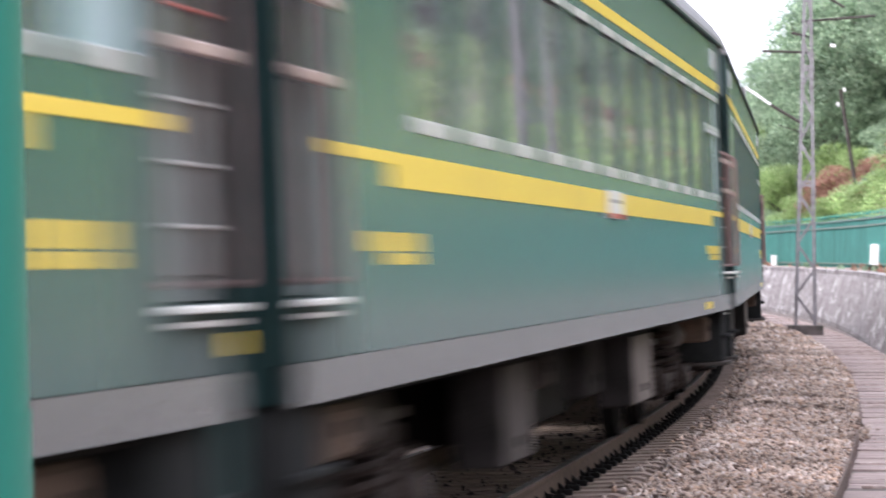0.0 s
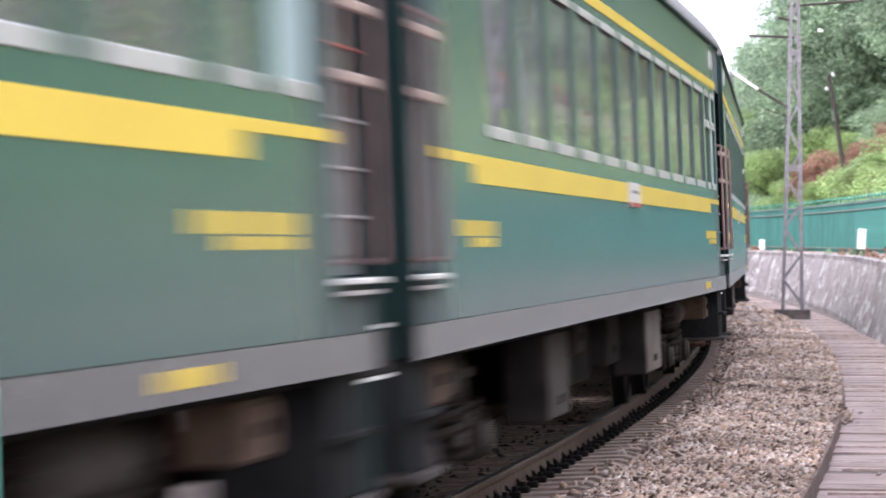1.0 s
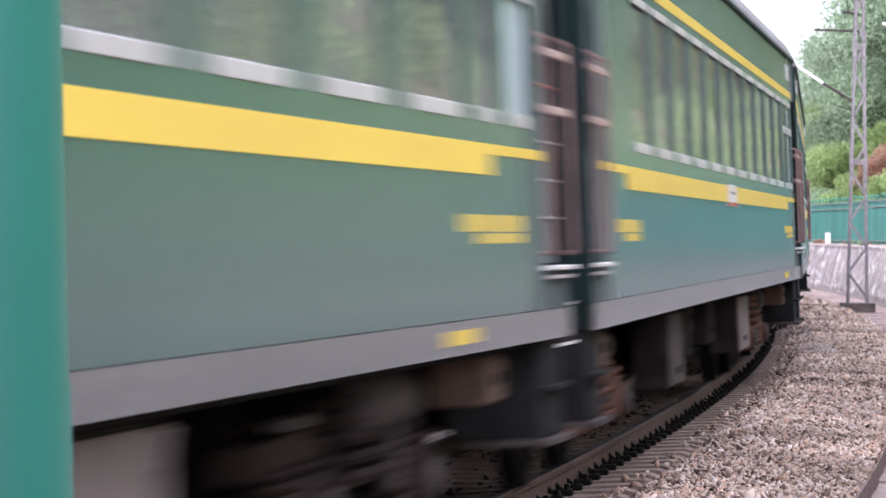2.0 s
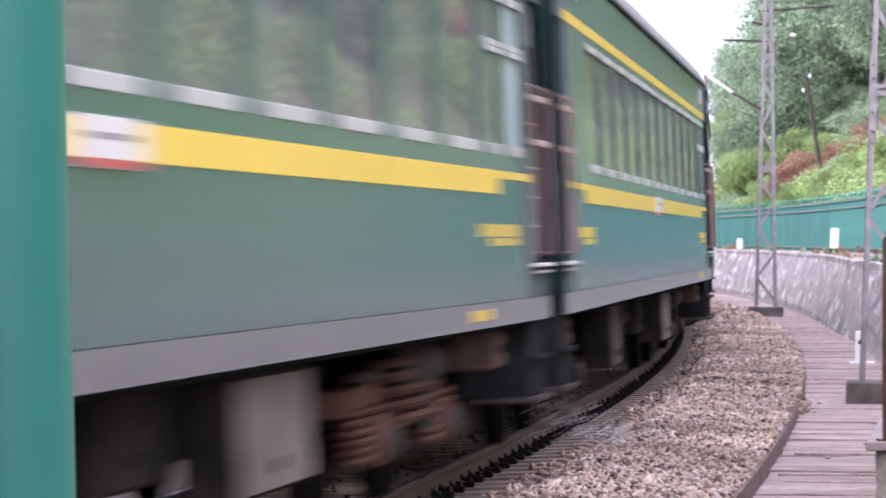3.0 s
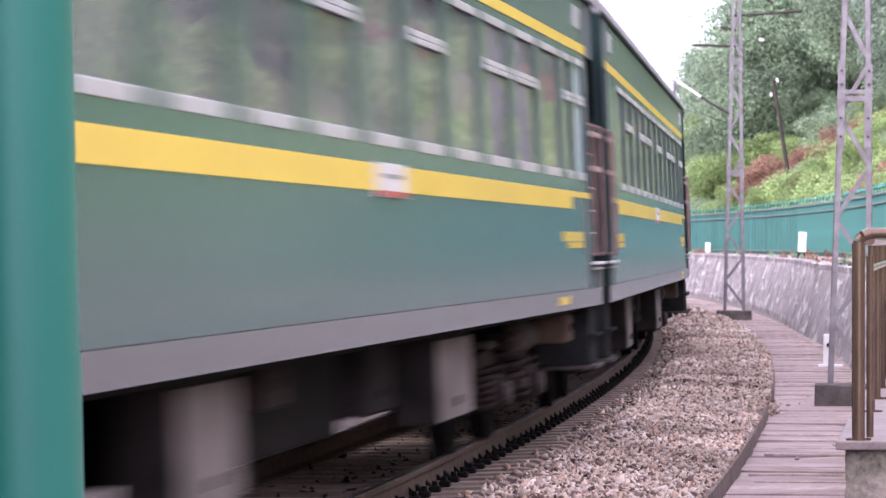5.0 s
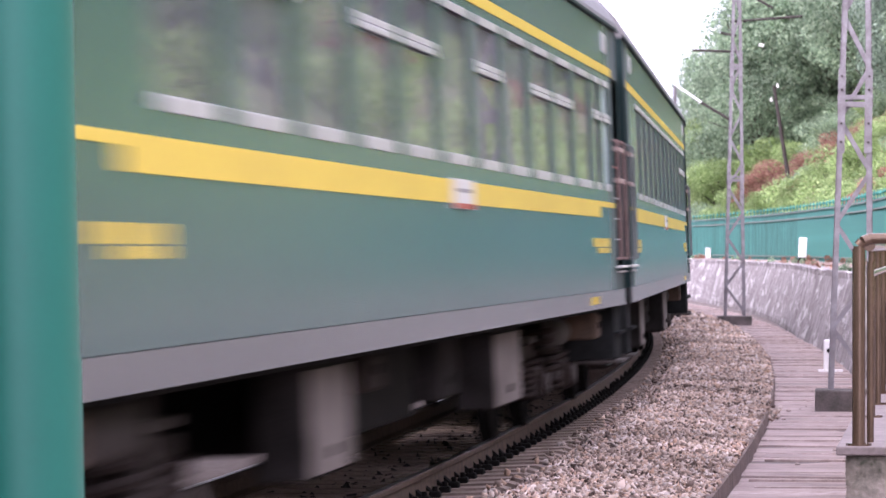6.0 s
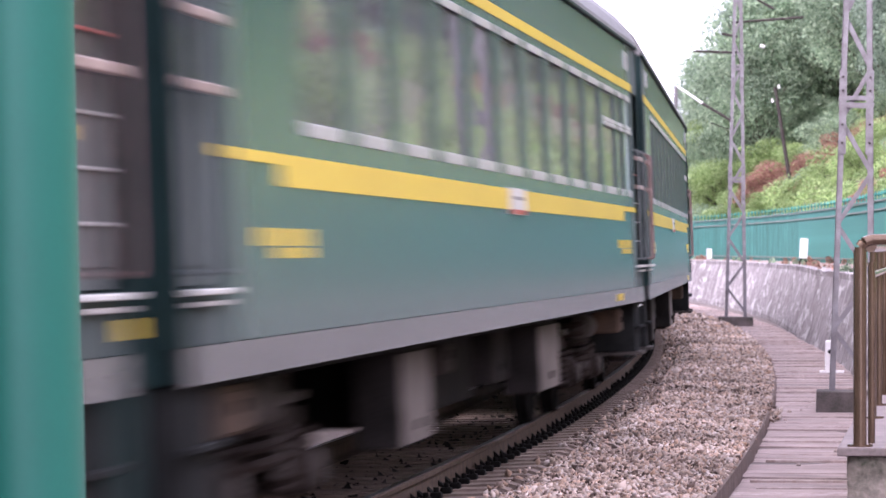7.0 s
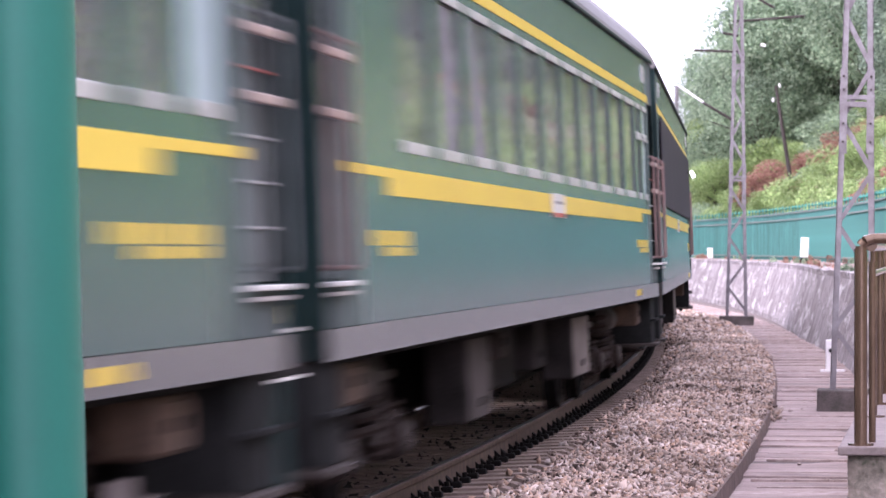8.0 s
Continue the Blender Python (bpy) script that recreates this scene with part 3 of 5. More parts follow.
def side_wall(bm, holes, y, inward, z0, z1, x0, x1):
    """A sheet in x and z with openings and their reveals, 5 cm thick."""
    xs = sorted({x0, x1, *[h[0] for h in holes], *[h[1] for h in holes]})
    zs = sorted({z0, z1, *[h[2] for h in holes], *[h[3] for h in holes]})
    grid = {}

    def v(x, z, yy):
        k = (round(x, 4), round(z, 4), yy)
        if k not in grid:
            grid[k] = bm.verts.new((x, yy, z))
        return grid[k]
    yi = y + inward * 0.05
    for xa, xb in zip(xs, xs[1:]):
        for za, zb in zip(zs, zs[1:]):
            mx, mz = (xa + xb) / 2, (za + zb) / 2
            if any(h[0] < mx < h[1] and h[2] < mz < h[3] for h in holes):
                continue
            for yy in (y, yi):
                bm.faces.new((v(xa, za, yy), v(xb, za, yy), v(xb, zb, yy), v(xa, zb, yy)))
    for a, b, c, d in holes + [(x0, x1, z0, z1)]:
        for (xa, za), (xb, zb) in (((a, c), (b, c)), ((b, c), (b, d)), ((b, d), (a, d)), ((a, d), (a, c))):
            try:
                bm.faces.new((v(xa, za, y), v(xb, zb, y), v(xb, zb, yi), v(xa, za, yi)))
            except ValueError:
                pass
    return bm


ROOF = [(1.552, 3.64), (1.575, 3.66), (1.57, 3.70), (1.50, 3.84), (1.36, 4.0), (1.12, 4.17), (0.8, 4.31), (0.42, 4.4), (0, 4.43)]


def coil(bm, x, y, z0, z1, r, turns=6, wire=0.022):
    rings = []
    for a in np.linspace(0, 2 * math.pi * turns, turns * 10):
        c = Vector((x + r * math.cos(a), y + r * math.sin(a), z0 + (z1 - z0) * a / (2 * math.pi * turns)))
        out = Vector((math.cos(a), math.sin(a), 0))
        rings.append([bm.verts.new(c + out * wire * math.cos(k * 1.2566) + Vector((0, 0, wire * math.sin(k * 1.2566)))) for k in range(5)])
    for p, q in zip(rings, rings[1:]):
        for k in range(5):
            bm.faces.new((p[k], p[(k + 1) % 5], q[(k + 1) % 5], q[k]))
    bm.faces.new(rings[0])
    bm.faces.new(rings[-1][::-1])
    return bm


def build_bogie(coach, x, iron):
    bogie = part("bogie", bmesh.new(), iron, coach, "rust-brown four-wheel bogie")
    bogie.location = (x, 0, -DROP)
    for side in (-1, 1):
        bm = bmesh.new()
        y = side * 1.0
        prof = [(-1.75, 0.62), (-1.75, 0.76), (-0.8, 0.80), (-0.45, 0.66), (0.45, 0.66), (0.8, 0.80), (1.75, 0.76), (1.75, 0.62), (0.85, 0.62), (0.5, 0.48), (-0.5, 0.48), (-0.85, 0.62)]
        a = [bm.verts.new((px, y - 0.09, pz)) for px, pz in prof]
        b = [bm.verts.new((px, y + 0.09, pz)) for px, pz in prof]
        n = len(prof)
        for i in range(n):
            bm.faces.new((a[i], a[(i + 1) % n], b[(i + 1) % n], b[i]))
        bm.faces.new(a)
        bm.faces.new(b[::-1])
        part("side_frame", bm, iron, bogie)
        for wx in (-1.2, 1.2):
            bm = boxed(wx - 0.17, wx + 0.17, side * 1.08 - 0.13, side * 1.08 + 0.13, 0.32, 0.6, 0.04)
            tube(bm, (wx, side * 1.2, 0.457), (wx, side * 1.25, 0.457), 0.12, n=14)
            axle_box = part("axle_box", bm, iron, bogie)
            # Cap in a lighter tone, a highlight painted onto the axle box.
            part("cap", tube(bmesh.new(), (wx, side * 1.252, 0.457), (wx, side * 1.285, 0.457), 0.1, 0.085, n=14), M_BOX, axle_box, "axle cap, paled as a highlight")
            part("hanger", boxed(wx - 0.24, wx + 0.24, side * 1.1 - 0.06, side * 1.1 + 0.06, 0.805, 0.86, 0.012), M_BOX, axle_box, "pale worn hanger beam")
            for sx in (-0.3, 0.3):
                part("coil_spring", coil(bmesh.new(), wx + sx, side * 1.08, 0.34, 0.66, 0.1), iron, bogie)
        for sx in (-0.22, 0.22):
            part("bolster_spring", coil(bmesh.new(), sx, side * 1.1, 0.5, 0.92, 0.14, 5, 0.03), iron, bogie)
        part("damper", tube(tube(bmesh.new(), (0.62, side * 1.16, 0.45), (0.62, side * 1.16, 0.72), 0.05), (0.62, side * 1.16, 0.7), (0.62, side * 1.16, 0.98), 0.035), M_BOX, bogie, "dusty grey damper")
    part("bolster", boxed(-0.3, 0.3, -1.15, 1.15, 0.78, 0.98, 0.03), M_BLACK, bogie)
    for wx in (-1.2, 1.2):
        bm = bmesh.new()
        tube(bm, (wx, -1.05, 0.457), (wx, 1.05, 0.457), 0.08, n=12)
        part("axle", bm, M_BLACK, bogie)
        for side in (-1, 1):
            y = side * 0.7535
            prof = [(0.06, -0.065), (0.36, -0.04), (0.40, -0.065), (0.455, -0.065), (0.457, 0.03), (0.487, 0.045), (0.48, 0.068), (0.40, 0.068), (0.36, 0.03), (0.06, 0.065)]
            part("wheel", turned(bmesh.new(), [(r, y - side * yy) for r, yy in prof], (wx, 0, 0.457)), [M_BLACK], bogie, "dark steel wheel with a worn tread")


def build_coach(bars, rails_red, iron):
    coach = tagged(new("passenger_coach"), "green passenger coach with yellow stripes and grey roof, in passing", "railway coach", "coaches of the train")
    X = lambda u: u - HALF
    x0, x1 = X(0.54), X(L - 0.54)
    wins = [(X(13.288 + (i - 5) * 1.8 - 0.745), X(13.288 + (i - 5) * 1.8 + 0.745)) for i in range(11)]
    small = [(X(23.32), X(23.98)), (X(24.22), X(24.98))]
    doors = [(X(0.60), X(1.29)), (X(L - 1.29), X(L - 0.60))]
    holes = [(a, b, WIN_Z0, WIN_Z1) for a, b in wins + small] + [(a, b, DOOR_Z0, DOOR_Z1) for a, b in doors]
    bm = bmesh.new()
    side_wall(bm, holes, -1.552, 1, 1.13, 3.64, x0, x1)
    side_wall(bm, [], 1.552, -1, 1.13, 3.64, x0, x1)
    part("body", bm, M_GREEN, coach)
    for sgn, lab in ((-1, "grey dusty sill panel"), (1, "")):
        part("sill_panel", boxed(x0 + 0.0, x1, sgn * 1.550 - 0.012, sgn * 1.550 + 0.012, 0.973, 1.126), M_SILL, coach, lab)
    for xa, xb in ((x0, x0 + 0.06), (x1 - 0.06, x1)):
        part("end_wall", boxed(xa, xb, -1.49, -0.52, 0.98, 3.7), M_DGREEN, coach, "dark green end wall")
        out = -0.012 if xa == x0 else 0.012
        # Narrow dark green strip over the body's corner edge.
        part("corner_strip", boxed(min(xa, xa + out), max(xb, xb + out), -1.558, -1.492, 1.126, 3.63), M_DGREEN, coach, "dark green corner strip")
        part("end_wall", boxed(xa, xb, 0.52, 1.49, 0.98, 3.7), M_DGREEN, coach, "dark green end wall")
        part("end_header", boxed(xa, xb, -0.519, 0.519, 3.3, 4.1), M_DGREEN, coach, "dark green end wall over the gangway")
    bm = boxed(x0 + 0.07, x1 - 0.07, -1.49, 1.49, 1.14, 1.26)
    part("floor", bm, M_BLACK, coach)
    part("aisle_partition", boxed(x0 + 1.6, x1 - 1.6, -0.35, -0.31, 1.27, 3.5), M_INSIDE, coach)
    # roof: rounded, with seams
    bm = bmesh.new()
    prof = ROOF + [(-y, z) for y, z in ROOF[-2::-1]]
    rings = [[bm.verts.new((x, y, z)) for y, z in prof] for x in steps(x0 - 0.03, x1 + 0.03, 1.2)]
    for a, b in zip(rings, rings[1:]):
        for i in range(len(prof) - 1):
            bm.faces.new((a[i], a[i + 1], b[i + 1], b[i]))
    bm.faces.new(rings[0])
    bm.faces.new(rings[-1][::-1])
    roof = part("roof", bm, M_ROOF, coach, "grey rounded roof")
    part("gutter", boxed(x0, x1, -1.585, -1.556, 3.625, 3.655, 0.006), M_DGREEN, roof)
    for u in (4.2, 8.6, 13.3, 18.0, 22.4):
        bm = boxed(X(u) - 0.22, X(u) + 0.22, -0.4, 0.4, 4.38, 4.53, 0.04)
        part("roof_ventilator", bm, M_BLACK, roof)
    for xa in (X(2.2), X(24.6)):
        bm = boxed(xa - 0.2, xa + 0.2, -1.562, -1.553, 3.36, 3.54)
        for k in range(5):
            box(bm, xa - 0.17, xa + 0.17, -1.572, -1.5625, 3.375 + k * 0.032, 3.39 + k * 0.032)
        part("vent_grille", bm, M_ALU, coach, "small louvred vent")
    # paint bands stand a little proud
    e1, e2 = 1.30, 2.90
    part("stripe", boxed(X(e2), X(L - e2), -1.5575, -1.5525, 1.803, 1.952), M_YELLOW, coach, "broad yellow stripe")
    part("stripe", boxed(X(e1), X(e2 - 0.001), -1.5575, -1.5525, 1.902, 1.952), M_YELLOW, coach, "thin yellow stripe end")
    part("stripe", boxed(X(L - e2 + 0.001), X(L - e1), -1.5575, -1.5525, 1.902, 1.952), M_YELLOW, coach, "thin yellow stripe end")
    part("stripe", boxed(X(e1), X(L - e1), -1.5575, -1.5525, 3.155, 3.236), M_YELLOW, coach, "yellow stripe under the eaves")
    # windows
    def window(a, b, opaque, bar):
        bm = bmesh.new()
        y0, y1 = -1.545, -1.51
        loops = []
        for yy in (y0, y1):
            for e in (0.0, 0.035):
                loops.append([bm.verts.new(c) for c in ((a + e, yy, WIN_Z0 + e), (b - e, yy, WIN_Z0 + e), (b - e, yy, WIN_Z1 - e), (a + e, yy, WIN_Z1 - e))])
        for p, q in ((0, 1), (1, 3), (3, 2), (2, 0)):
            for i in range(4):
                bm.faces.new((loops[p][i], loops[p][(i + 1) % 4], loops[q][(i + 1) % 4], loops[q][i]))
        frame_part = part("window_frame", bm, M_FRAME, coach)
        part("sill_strip", boxed(a + 0.11, b - 0.11, -1.560, -1.5505, WIN_Z0 - 0.005, WIN_Z0 + 0.062, 0.004), M_ALU, frame_part, "bright aluminium sill strip")
        part("head_strip", boxed(a + 0.06, b - 0.06, -1.562, -1.5505, WIN_Z1 - 0.045, WIN_Z1 + 0.01, 0.004), M_ALU, frame_part, "aluminium head strip")
        if bar:
            bm = boxed(a + 0.02, b - 0.02, -1.563, -1.54, 2.70, 2.735, 0.004)
            box(bm, a + 0.02, b - 0.02, -1.56, -1.54, 2.742, 2.78, 0.004)
            part("sash_bar", bm, M_ALU, frame_part, "aluminium sash bar")
        pane = part("pane", boxed(a + 0.0355, b - 0.0355, -1.530, -1.524, WIN_Z0 + 0.036, WIN_Z1 - 0.036), M_FROST if opaque else M_GLASS, frame_part)
        pane.visible_shadow = False
        if not opaque:
            for ca, cb in ((a + 0.05, a + (b - a) * 0.36), (b - (b - a) * 0.36, b - 0.05)):
                bm = bmesh.new()
                n = 10
                top = [bm.verts.new((ca + (cb - ca) * i / n, -1.46 + 0.02 * (i % 2), WIN_Z1 + 0.05)) for i in range(n + 1)]
                low = [bm.verts.new((ca + (cb - ca) * i / n * 0.85, -1.46 + 0.024 * (i % 2), WIN_Z0 - 0.1)) for i in range(n + 1)]
                for i in range(n):
                    bm.faces.new((top[i], top[i + 1], low[i + 1], low[i]))
                part("curtain", bm, M_CURTAIN, frame_part, "drawn mauve curtain")
    for i, (a, b) in enumerate(wins):
        window(a, b, False, i in bars)
    window(*small[0], False, True)
    window(*small[1], True, True)
    # doors, steps and grab rails at both ends
    for k, (a, b) in enumerate(doors):
        bm = boxed(a + 0.01, b - 0.01, -1.50, -1.46, DOOR_Z0 + 0.01, DOOR_Z1 - 0.01)
        door = part("door", bm, M_DOOR, coach, "dull green recessed end door")
        bm = bmesh.new()
        box(bm, a + 0.12, b - 0.12, -1.507, -1.501, 2.15, 2.85, 0.003)
        part("door_pane", bm, M_GLASS, door)
        bm = bmesh.new()
        box(bm, a + 0.06, b - 0.06, -1.512, -1.5005, 1.45, 2.02, 0.004)
        part("door_panel", bm, M_DOOR, door)
        bm = bmesh.new()
        for z in (2.17, 2.47):
            box(bm, a - 0.06, b + 0.06, -1.6, -1.56, z - 0.022, z + 0.022, 0.008)
        part("cross_rail", bm, M_GRAB, door, "pale worn grab bar")
        for hx in (a - 0.03, b + 0.03):
            bm = bmesh.new()
            tube(bm, (hx, -1.60, 1.42), (hx, -1.60, 2.55), 0.014, n=8)
            for z in (1.42, 2.55):
                tube(bm, (hx, -1.60, z), (hx, -1.545, z), 0.013, n=8)
            part("grab_rail", bm, M_HANDRAIL if rails_red else M_DOOR, door, "upright grab rail")
        part("door_sill", boxed(a - 0.06, b + 0.06, -1.61, -1.515, 1.33, 1.355, 0.006), M_CREAM, door, "pale worn door sill")
        part("sill_step", boxed(a - 0.03, b + 0.03, -1.59, -1.56, 1.285, 1.305, 0.004), M_PLATE, door, "worn sill step")
        if k == 1:
            for z, mt in ((1.60, M_ALU), (1.80, M_ALU), (2.0, M_ALU), (2.3, M_RED)):
                part("rung", boxed(a + 0.12, b - 0.02, -1.53, -1.513, z, z + 0.014, 0.003), mt, door, "thin step rung")
        part("step_box", boxed(a - 0.02, b + 0.02, -1.5, -1.0, 0.46, 0.968, 0.01), M_STEP, coach, "dusty dark step box")
        # Lower step is coloured paler than the box, for its lit edge.
        part("footstep", boxed(a - 0.04, b + 0.04, -1.56, -1.1, 0.42, 0.455, 0.006), M_BOX, coach, "footstep, pale as its lit edge")
        part("footstep", boxed(a, b, -1.56, -1.501, 0.70, 0.73, 0.006), M_STEP, coach, "dusty footstep")
    # gangway bellows and buffers between coaches
    for sgn in (-1, 1):
        bm = bmesh.new()
        for i in range(5):
            xa = sgn * (HALF - 0.53 + i * 0.104)
            xb = xa + sgn * 0.09
            w = 0.78 if i % 2 else 0.70
            box(bm, min(xa, xb), max(xa, xb), -w, w, 1.2, 3.55 + (0.06 if i % 2 else 0), 0.015)
        part("gangway_bellows", bm, M_RUBBER, coach, "folded dark rubber gangway bellows")
        xa, xb = sorted((sgn * (HALF - 0.46), sgn * (HALF - 0.02)))
        part("wind_shield", boxed(xa, xb, -1.36, -1.30, 0.38, 3.5, 0.01), M_DGREEN, coach, "dark green gap plate")
        bm = bmesh.new()
        tube(bm, (sgn * (HALF - 0.9), 0, 0.88), (sgn * (HALF - 0.12), 0, 0.88), 0.13, n=10)
        box(bm, *sorted((sgn * (HALF - 0.28), sgn * (HALF - 0.01))), -0.2, 0.2, 0.72, 1.05, 0.03)
        part("coupler", bm, M_BLACK, coach)
        if sgn < 0:
            for k in range(4):
                part("letter_bar", boxed(-HALF + 0.04 + k * 0.12, -HALF + 0.13 + k * 0.12, -1.366, -1.361, 1.17, 1.25), M_YELLOW, coach)
    # destination plate
    plate = part("destination_plate", boxed(-0.52, 0.52, -1.572, -1.559, 1.768, 1.96, 0.003), M_CREAM, coach, "white destination plate with a red foot")
    part("plate_band", boxed(-0.52, 0.52, -1.5745, -1.5725, 1.772, 1.805), M_RED, plate)
    part("plate_writing", boxed(-0.3, 0.3, -1.5745, -1.5725, 1.875, 1.9), M_MAST, plate)
    # yellow lettering, too small to read
    rnd = random.Random(9)
    for ua, ub in ((2.25, 3.75), (22.85, 24.45)):
        u = ua
        while u < ub:
            w = rnd.uniform(0.10, 0.17)
            for zc, hh in ((1.572, 0.04), (1.5, 0.024)):
                if zc > 1.5 or u > ua + 0.25:
                    part("letter_bar", boxed(X(u), X(u + w), -1.5565, -1.5525, zc - hh, zc + hh), M_YELLOW, coach)
            u += w + 0.09
    for i in range(5):
        part("letter_bar", boxed(X(22.3 + i * 0.16), X(22.3 + i * 0.16 + 0.11), -1.5665, -1.5625, 1.02, 1.085), M_YELLOW, coach)
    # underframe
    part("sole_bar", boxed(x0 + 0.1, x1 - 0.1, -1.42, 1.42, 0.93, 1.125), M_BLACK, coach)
    # Black girder mass, added to block light coming through under the floor.
    part("blocking_girder", boxed(-7.1, 7.1, -0.4, 0.4, 0.4, 0.926), M_BLACK, coach)
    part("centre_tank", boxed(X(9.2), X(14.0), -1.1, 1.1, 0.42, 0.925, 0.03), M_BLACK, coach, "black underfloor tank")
    side_box = M_BATT if bars else M_BOX
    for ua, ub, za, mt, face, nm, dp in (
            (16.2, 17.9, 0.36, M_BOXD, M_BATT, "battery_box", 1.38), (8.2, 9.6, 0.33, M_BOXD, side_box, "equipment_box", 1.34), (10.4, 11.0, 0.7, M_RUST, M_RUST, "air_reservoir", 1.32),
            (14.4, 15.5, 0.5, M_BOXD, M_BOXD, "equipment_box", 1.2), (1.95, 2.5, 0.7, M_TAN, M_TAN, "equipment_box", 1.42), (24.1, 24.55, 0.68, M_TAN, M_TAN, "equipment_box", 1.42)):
        # Body dark, lid pale: shaded ends and lit side are in the colours.
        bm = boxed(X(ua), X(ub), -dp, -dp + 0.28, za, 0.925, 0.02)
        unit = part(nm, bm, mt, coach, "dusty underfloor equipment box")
        bm = boxed(X(ua) + 0.02, X(ub) - 0.02, -dp - 0.014, -dp - 0.001, za + 0.02, 0.9, 0.006)
        lid = part("box_lid", bm, face, unit, "dusty lid, paled as the lit side" if face is M_BATT else "")
        part("latch", boxed(X((ua + ub) / 2) - 0.04, X((ua + ub) / 2) + 0.04, -dp - 0.035, -dp - 0.015, za + 0.1, za + 0.16, 0.005), M_BLACK, lid)
    for ua in (3.3, 22.0):
        bm = bmesh.new()
        tube(bm, (X(ua), -1.15, 0.78), (X(ua + 1.2), -1.15, 0.78), 0.13, n=14)
        part("air_reservoir", bm, M_BOX, coach, "dusty air reservoir", smooth=True)
    bm = bmesh.new()
    for ua in (3.2, 8.9, 17.6, 22.8):
        tube(bm, (X(ua), -1.05, 0.88), (X(ua + 1.0), -1.05, 0.88), 0.03, n=8)
    part("brake_pipe", bm, M_BLACK, coach)
    build_bogie(coach, -9.0, iron)
    build_bogie(coach, 9.0, iron)
    return coach


SPEED = 23.35
FIRST, LAST = -8, 2
KINDS = [build_coach((), True, M_RUST), build_coach((1, 3, 4, 6, 8, 9), True, M_RUST), build_coach((10,), False, M_RUST), build_coach((), True, M_RUSTY)]
PLAN = {-8: 0, -7: 0, -6: 0, -5: 3, -4: 0, -3: 1, -2: 1, -1: 2, 0: 0, 1: 0, 2: 1}
COACHES = {}


def coach_pose(s_mid):
    a, b = centre(s_mid - 9)[0], centre(s_mid + 9)[0]
    d = (b - a).normalized()
    m = Matrix.Translation((a + b) / 2) @ Matrix.Rotation(math.atan2(d.y, d.x), 4, 'Z')
    return m @ Matrix.Rotation(-CANT, 4, 'X')


def coach_place(n, t):
    return n * L + HALF + SPEED * (8.0 - t) + late(t)


def late(t):
    """A slight unevenness of the train's pace early on."""
    return float(np.interp(t, (0.0, 1.0, 1.4, 2.0, 2.5, 3.0, 3.5, 4.0), (-2.6, -2.5, -2.2, -1.4, -0.9, -0.75, -0.35, -0.1)))


def put_train():
    used = set()
    for n in range(FIRST, LAST + 1):
        k = PLAN[n]
        if k in used:
            COACHES[n] = copy_thing(KINDS[k], coach_pose(coach_place(n, 0)))
        else:
            used.add(k)
            COACHES[n] = KINDS[k]
            KINDS[k].matrix_basis = coach_pose(coach_place(n, 0))


put_train()


def build_side_lamps(coach):
    """Lit lamps on short arms, and tinted windows in one dark band."""
    part("window_band", boxed(-11.6, 11.9, -1.592, -1.578, 2.04, 3.12, 0.004), M_TINT, coach, "dark tinted window band")
    for x, y, r in ((12.75, -1.66, 0.042), (9.6, -1.67, 0.032)):
        lamp = part("side_lamp", tube(bmesh.new(), (x, y, 2.86), (x + 0.12, y, 2.86), r, r * 0.7, n=14), M_BLACK, coach, "lit round side lamp")
        part("lens", tube(bmesh.new(), (x - 0.03, y, 2.86), (x - 0.002, y, 2.86), r * 0.75, r * 0.9, n=14), M_LAMP, lamp, "glowing white lens")
        part("bracket", tube(bmesh.new(), (x + 0.06, -1.55, 2.86), (x + 0.06, y, 2.86), 0.015, n=6), M_BLACK, lamp)


build_side_lamps(COACHES[1])


def build_end_plate(coach, cream):
    """A plate hung across the gap at the coach's rear end."""
    if cream:
        plate = part("end_plate", boxed(HALF - 0.72, HALF + 0.2, -1.5, -1.44, 1.09, 1.31, 0.012), M_ENDCREAM, coach, "cream painted end plate")
        part("plate_edge", boxed(HALF - 0.735, HALF + 0.215, -1.508, -1.432, 1.312, 1.33), M_TAN, plate)
    else:
        plate = part("end_plate", boxed(HALF - 0.7, HALF + 0.2, -1.47, -1.41, 0.93, 1.13, 0.012), M_BOXD, coach, "dull end plate with pale edges")
        for za, zb in ((0.912, 0.928), (1.132, 1.148)):
            part("plate_edge", boxed(HALF - 0.7, HALF + 0.2, -1.476, -1.40, za, zb), M_CREAM, plate)


for which, pale in ((-7, False), (-6, False), (-4, True), (-3, True), (-1, False)):
    build_end_plate(COACHES[which], pale)


def build_spray(coach):
    """Water thrown up beside a wheel: many small drops that ride with the coach."""
    rs = np.random.RandomState(21)
    v, f = [], []
    for i in range(260):
        x = -HALF + 1.0 + rs.gamma(2.0, 0.5)
        q = rs.random()
        p = np.array([x, -1.15 - 0.75 * q - rs.normal(0, 0.08), 0.55 * (1 - q) * rs.random() + 0.0])
        r = rs.uniform(0.003, 0.009)
        k = len(v)
        for d in ((1, 1, 1), (1, -1, -1), (-1, 1, -1), (-1, -1, 1)):
            v.append(tuple(p + r * np.array(d)))
        f += [(k, k + 1, k + 2), (k, k + 3, k + 1), (k, k + 2, k + 3), (k + 1, k + 3, k + 2)]
    ob = joined("water_spray", v, f, M_WHITE)
    ob.parent = coach
    tagged(ob, "fine spray of water drops", kind="stuff")


build_spray(COACHES[-4])
build_walkway()


